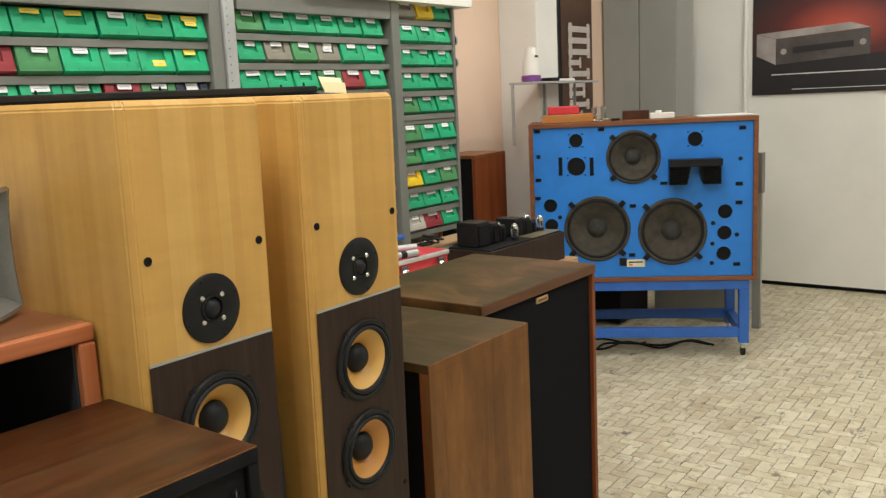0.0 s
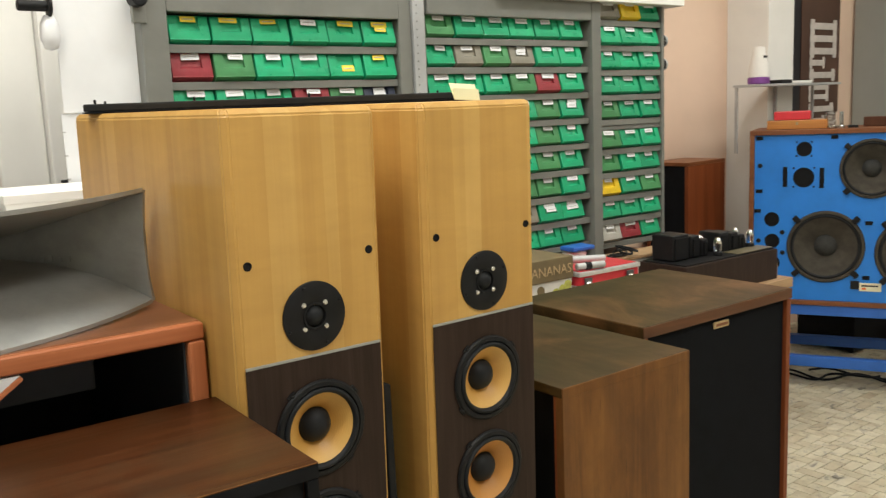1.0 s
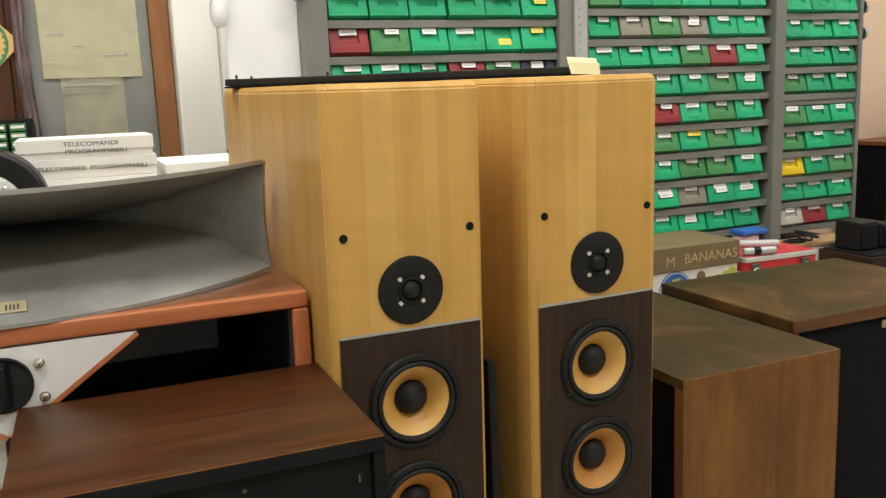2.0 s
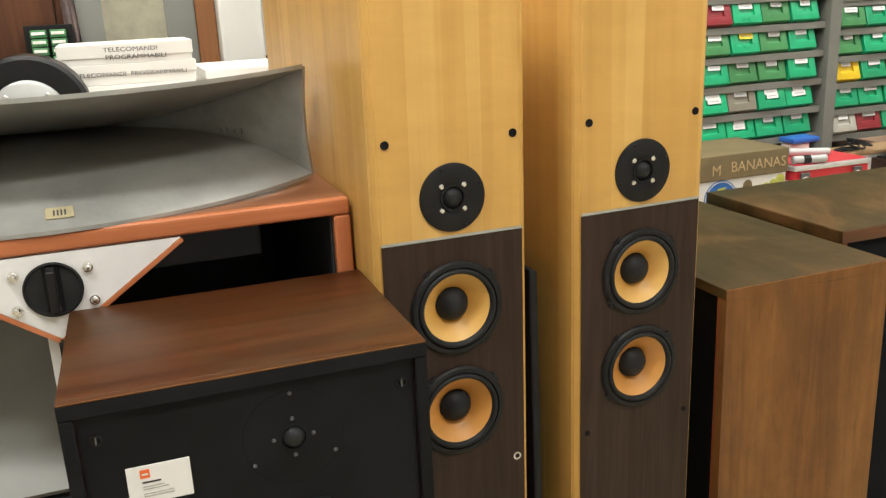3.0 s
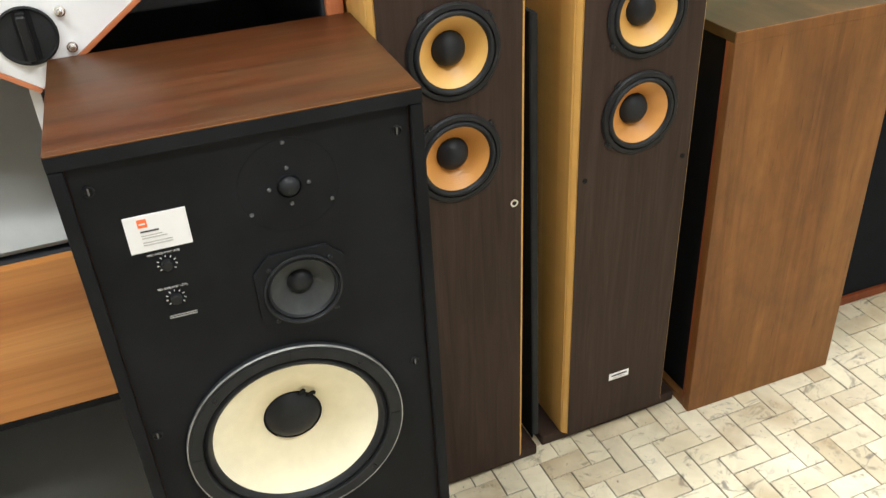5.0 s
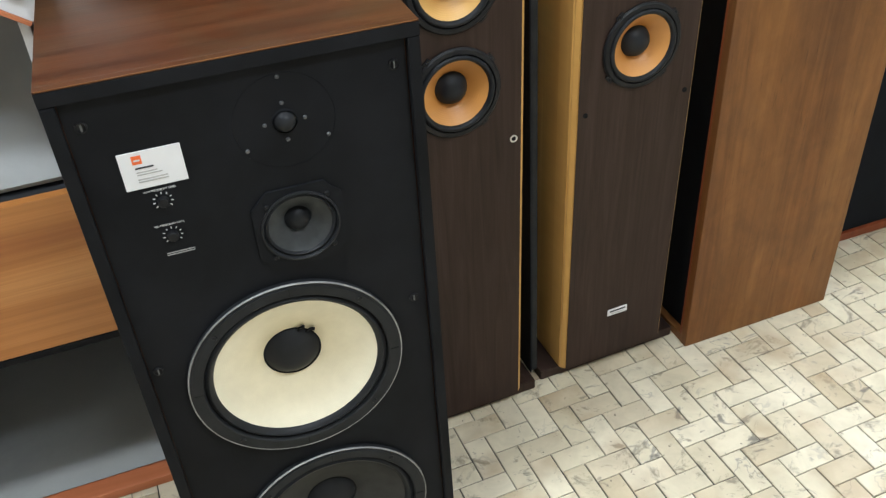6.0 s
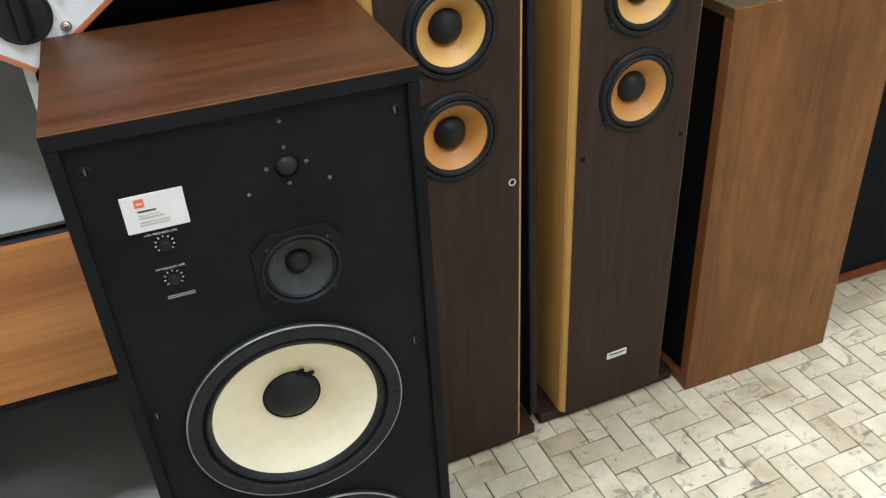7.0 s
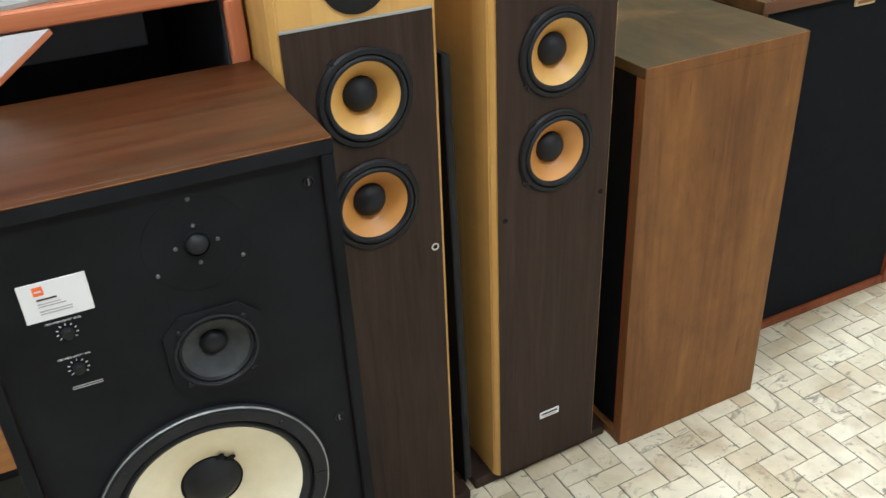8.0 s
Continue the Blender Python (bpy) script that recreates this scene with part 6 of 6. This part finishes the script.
# ---- far corner: column shelf, banner, locker, poster ----
shelf2 = thing("wall_shelf", pose(3.91, 1.70, 1.475), "narrow steel shelf by the column", "shelf")
part("board", box(0.0, 0.76, 0, 0.159, 0, 0.012, 0.002), PALE_STEEL, shelf2)
for sx in (0.01, 0.36, 0.72):
    part("bracket", box(sx, sx + 0.010, 0.140, 0.156, -0.34, -0.0005, 0.002), PALE_STEEL, shelf2)
bottle = thing("spray_bottle", pose(3.985, 1.76, 1.4875), "white bottle with a purple foot on the shelf", "bottle")
part("foot", rod(0.055, 0, 0.035, "z", 28, 0.005), PURPLE, bottle, "purple foot", 40)
part("body", lathe([(0.05, 0.0355), (0.046, 0.10), (0.032, 0.15), (0.028, 0.185), (0, 0.19)], 28, "z"), CARD_WHITE, bottle, "", 50)
part("print_line", box(-0.016, 0.016, -0.0385, -0.036, 0.13, 0.142), INK, bottle)
tray = thing("tool_tray", pose(4.13, 1.72, 1.4875), "dark odds and ends on the steel shelf", "tools")
part("pad", box(0, 0.10, 0, 0.09, 0, 0.02, 0.006), BLACK_PLASTIC, tray)
part("bar", box(0.12, 0.32, 0.02, 0.05, 0.0, 0.014, 0.004), CARD_WHITE, tray)

banner = thing("banner", pose(4.65, 2.09, 1.0), "tall black and brown printed banner with pale lettering shapes", "banner")
part("backing", box(0, 0.70, 0.01, 0.025, 0.1, 1.6, 0.002), POSTER_BLACK, banner, "black banner")
part("brown_print", box(0.27, 0.699, 0.006, 0.0095, 0.2, 1.6), BANNER_BROWN, banner, "brown printed field")
for k, (z, hgt, w) in enumerate(((0.985, 0.04, 0.30), (0.90, 0.04, 0.30), (0.815, 0.04, 0.30), (0.735, 0.035, 0.17), (0.65, 0.038, 0.29), (0.565, 0.03, 0.22), (0.50, 0.03, 0.22), (0.415, 0.035, 0.28), (0.335, 0.03, 0.18), (0.275, 0.03, 0.18))):
    z = 0.20 + (z - 0.26) * 0.88
    bar = join(box(0.36, 0.36 + w, 0.001, 0.0055, z - hgt / 2, z + hgt / 2, 0.004), box(0.36 + w * 0.86, 0.36 + w * 0.99, 0.0012, 0.0053, z - hgt, z + hgt, 0.004), box(0.36 + w * 0.02, 0.36 + w * 0.16, 0.0012, 0.0053, z - hgt, z + hgt, 0.004))
    part("print_shape", bar, BANNER_LETTER, banner, "pale blocky print shape")
for k in range(13):
    part("print_line", box(0.075, 0.165, 0.0085, 0.0098, 0.25 + 0.062 * k, 0.288 + 0.062 * k), INK_GREY, banner)

locker = thing("steel_locker", pose(5.54, 1.555, 0), "tall grey two-door steel locker", "locker")
part("body", box(0.02, 0.28, 0, 0.555, 0, 2.1, 0.004), LOCKER_GREY, locker)
for k in range(2):
    d = part("door", box(0.0, 0.0195, 0.006 + 0.275 * k, 0.274 + 0.275 * k, 0.04, 2.09, 0.003), LOCKER_GREY, locker)
    part("handle", box(-0.012, -0.0005, 0.25 + 0.03 * k, 0.262 + 0.03 * k, 1.0, 1.10, 0.003), STEEL, d)

poster = thing("poster", pose(5.985, 0.565, 1.34, 0, 0, -90), "black poster with a silver appliance and red glow", "poster")
# local x runs along the wall to the south
part("sheet", box(-0.63, 0.72, 0.0, 0.012, 0, 0.82, 0.001), POSTER_BLACK, poster)


def red_glow():
    m, t, b = nodes_of("poster_red_print")
    tc = t.nodes.new("ShaderNodeTexCoord")
    mp = t.nodes.new("ShaderNodeMapping")
    mp.inputs["Location"].default_value = (0.1, 0, -1.28)
    mp.inputs["Scale"].default_value = (1.5, 0.0, 3.0)
    t.links.new(tc.outputs["Object"], mp.inputs[0])
    g = t.nodes.new("ShaderNodeTexGradient")
    g.gradient_type = "SPHERICAL"
    t.links.new(mp.outputs[0], g.inputs[0])
    c = ramp(t, g.outputs["Fac"], [(0.0, (0.014, 0.013, 0.017)), (0.45, (0.08, 0.012, 0.013)), (1.0, (0.50, 0.075, 0.045))])
    t.links.new(c, b.inputs["Base Color"])
    b.inputs["Roughness"].default_value = 0.35
    return m


part("red_print", box(-0.625, 0.715, -0.002, -0.0004, 0.24, 0.815), red_glow(), poster, "dark red printed glow")
part("appliance_front", prism([(-0.47, 0.20), (0.12, 0.238), (0.12, 0.402), (-0.47, 0.37)], -0.004, -0.0022), POSTER_GREY, poster, "printed silver front")
part("appliance_side", prism([(-0.60, 0.265), (-0.472, 0.20), (-0.472, 0.37), (-0.60, 0.41)], -0.0042, -0.0022), POSTER_LIGHT, poster)
part("appliance_top", prism([(-0.60, 0.412), (-0.472, 0.372), (0.12, 0.404), (0.00, 0.445)], -0.0044, -0.0022), POSTER_LIGHT, poster, "printed pale top")
part("appliance_window", prism([(-0.36, 0.268), (0.02, 0.290), (0.02, 0.330), (-0.36, 0.311)], -0.0048, -0.0041), POSTER_BLACK, poster, "printed dark display")
for kx, kz in ((-0.42, 0.285), (0.075, 0.315)):
    part("appliance_knob", lathe([(0.020, -0.0041), (0.019, -0.0050), (0, -0.0050)], 20), POSTER_LIGHT, poster, "", None, Matrix.Translation((kx, 0, kz)))
for x0, x1, z, t in ((-0.50, 0.55, 0.134, 0.007), (0.30, 0.60, 0.112, 0.006), (-0.36, 0.40, 0.032, 0.004)):
    part("print_line", box(x0, x1, -0.003, -0.0004, z - t / 2, z + t / 2), PRINT_WHITE, poster)

post = thing("rack_post", pose(4.80, 0.76, 0), "pale narrow upright with a dark grey box on top", "rack")
part("upright", box(0, 0.03, -0.012, 0.036, 0.0, 0.80, 0.003), LOCKER_GREY, post)
part("head", box(-0.006, 0.05, -0.016, 0.022, 0.8005, 1.03, 0.003), CABINET_GREY, post, "dark grey box")
crate = thing("storage_crate", pose(4.86, 0.93, 0.0), "pale grey storage crate behind the blue stand", "box")
part("body", box(0, 0.42, 0, 0.50, 0, 0.36, 0.006), LOCKER_GREY, crate)
part("rim", box(-0.006, 0.426, -0.006, 0.506, 0.3605, 0.385, 0.005), LOCKER_GREY, crate, "pale rim")
# Added black block: fills the spot where only shadow lies behind the stand.
shadow_box = thing("shadow_block", pose(4.52, 1.50, 0.0), "added black block standing in for the shadow behind the stand", "case")
part("body", box(0, 0.40, 0, 0.34, 0.012, 0.36, 0.006), BLACK_PLASTIC, shadow_box)
part("lid", box(-0.004, 0.404, -0.004, 0.344, 0.3605, 0.40, 0.006), BLACK_MATT, shadow_box, "black top of the added block")
for fx in (0.03, 0.35):
    for fy in (0.03, 0.29):
        part("foot", rod(0.016, 0.0, 0.0118, "z", 14, 0.003), RUBBER, shadow_box, "", 40, Matrix.Translation((fx, fy, 0)))


def cable(x, y, turn, length, waves):
    """A black cable lying in a loose snake on the floor."""
    bm = bmesh.new()
    rings = []
    for i in range(41):
        f = i / 40
        c = Vector((length * (f - 0.5), 0.05 * math.sin(f * waves * math.pi) + 0.02 * math.sin(f * 17), 0.006))
        d = Vector((1, 0.4 * math.cos(f * waves * math.pi), 0)).normalized()
        n = Vector((-d.y, d.x, 0))
        rings.append([bm.verts.new(c + n * 0.006 * math.cos(a) + Vector((0, 0, 0.006 * math.sin(a)))) for a in (k * math.pi / 3 for k in range(6))])
    for a, b in zip(rings, rings[1:]):
        for k in range(6):
            bm.faces.new((a[k], a[(k + 1) % 6], b[(k + 1) % 6], b[k]))
    bm.faces.new(rings[0])
    bm.faces.new(rings[-1])
    solid("cable", bm, RUBBER, "black cable lying loose under the blue stand", "cable", pose(x, y, 0, 0, 0, turn), "cables under the stand", smooth=60)


cable(4.13, 1.25, -58, 0.85, 5)
cable(4.22, 1.18, -66, 0.70, 3)
cable(4.05, 1.38, -40, 0.50, 4)


# ---- floor: herringbone of small marble pieces ----
U = 0.0497
JOINT = 0.0014
solid("subfloor", box(X0 - 0.2, X1 + 0.2, Y0 - 0.2, Y1 + 0.2, -0.12, -0.0035), GROUT, "dark grouted floor bed", "floor", kind="structure")


def tile_verts(cx, cy, lx, ly, dz, tx, ty, yaw):
    """A tile with a worn, slightly lower rim: 8 corners, top at 0."""
    ca, sa = math.cos(yaw), math.sin(yaw)
    out = []
    for z, k in ((-0.0045, 0.0), (-0.0009, 0.0), (0.0, 0.0016)):
        for sx, sy in ((-1, -1), (1, -1), (1, 1), (-1, 1)):
            px, py = sx * (lx / 2 - k), sy * (ly / 2 - k)
            out.append((cx + px * ca - py * sa, cy + px * sa + py * ca, z + dz + tx * px + ty * py))
    return out


TILE_FACES = [(0, 1, 5, 4), (1, 2, 6, 5), (2, 3, 7, 6), (3, 0, 4, 7), (4, 5, 9, 8), (5, 6, 10, 9), (6, 7, 11, 10), (7, 4, 8, 11), (8, 9, 10, 11)]
floor = thing("floor", pose(0, 0, -0.0006), "worn cream marble herringbone floor of small pieces", "floor", kind="structure")
PIECES = []
for v in range(3):
    for horizontal in (True, False):
        lx, ly = (2 * U - JOINT, U - JOINT) if horizontal else (U - JOINT, 2 * U - JOINT)
        r = random.Random(50 + v)
        me = bpy.data.meshes.new("tile")
        me.from_pydata(tile_verts(0, 0, lx - r.uniform(0, 0.002), ly - r.uniform(0, 0.002), 0, r.uniform(-0.004, 0.004), r.uniform(-0.004, 0.004), 0), [], TILE_FACES)
        me.materials.append(MARBLE_PIECE)
        PIECES.append((horizontal, me))
rest_v, rest_f = [], []
r = random.Random(77)
singles = 0
OX, OY, TURN = 0.8757, 0.0535, radians(1.5)
CT, ST = math.cos(TURN), math.sin(TURN)
for i in range(-80, 112):
    for j in range(-84, 52):
        k = (i + j) % 4
        if k == 0:
            horizontal, lx_, ly_ = True, (i + 1) * U, (j + 0.5) * U
        elif k == 2:
            horizontal, lx_, ly_ = False, (i + 0.5) * U, (j + 1) * U
        else:
            continue
        cx, cy = OX + lx_ * CT - ly_ * ST, OY + lx_ * ST + ly_ * CT
        if not (X0 - 0.1 < cx < X1 + 0.1 and Y0 - 0.1 < cy < Y1 + 0.1):
            continue
        dz = r.uniform(-0.0005, 0.0004)
        yaw = TURN + r.uniform(-0.012, 0.012)
        if 0.44 < cx < 1.75 and -0.45 < cy < 0.42 and not (cx < 1.05 and cy > 0.33) and singles < 300:
            me = r.choice([m for h, m in PIECES if h == horizontal])
            ob = new("tile", me)
            ob.parent = floor
            ob.matrix_basis = Matrix.Translation((cx, cy, dz)) @ Matrix.Rotation(yaw + (math.pi if r.random() < 0.5 else 0), 4, "Z")
            singles += 1
        else:
            lx, ly = (2 * U - JOINT, U - JOINT) if horizontal else (U - JOINT, 2 * U - JOINT)
            base = len(rest_v)
            rest_v += tile_verts(cx, cy, lx - r.uniform(0, 0.002), ly - r.uniform(0, 0.002), dz, r.uniform(-0.004, 0.004), r.uniform(-0.004, 0.004), yaw)
            rest_f += [tuple(base + q for q in f) for f in TILE_FACES]
me = bpy.data.meshes.new("marble_field")
me.from_pydata(rest_v, [], rest_f)
me.materials.append(MARBLE_REST)
field = new("marble_field", me)
field.parent = floor
tagged(field, kind="stuff")
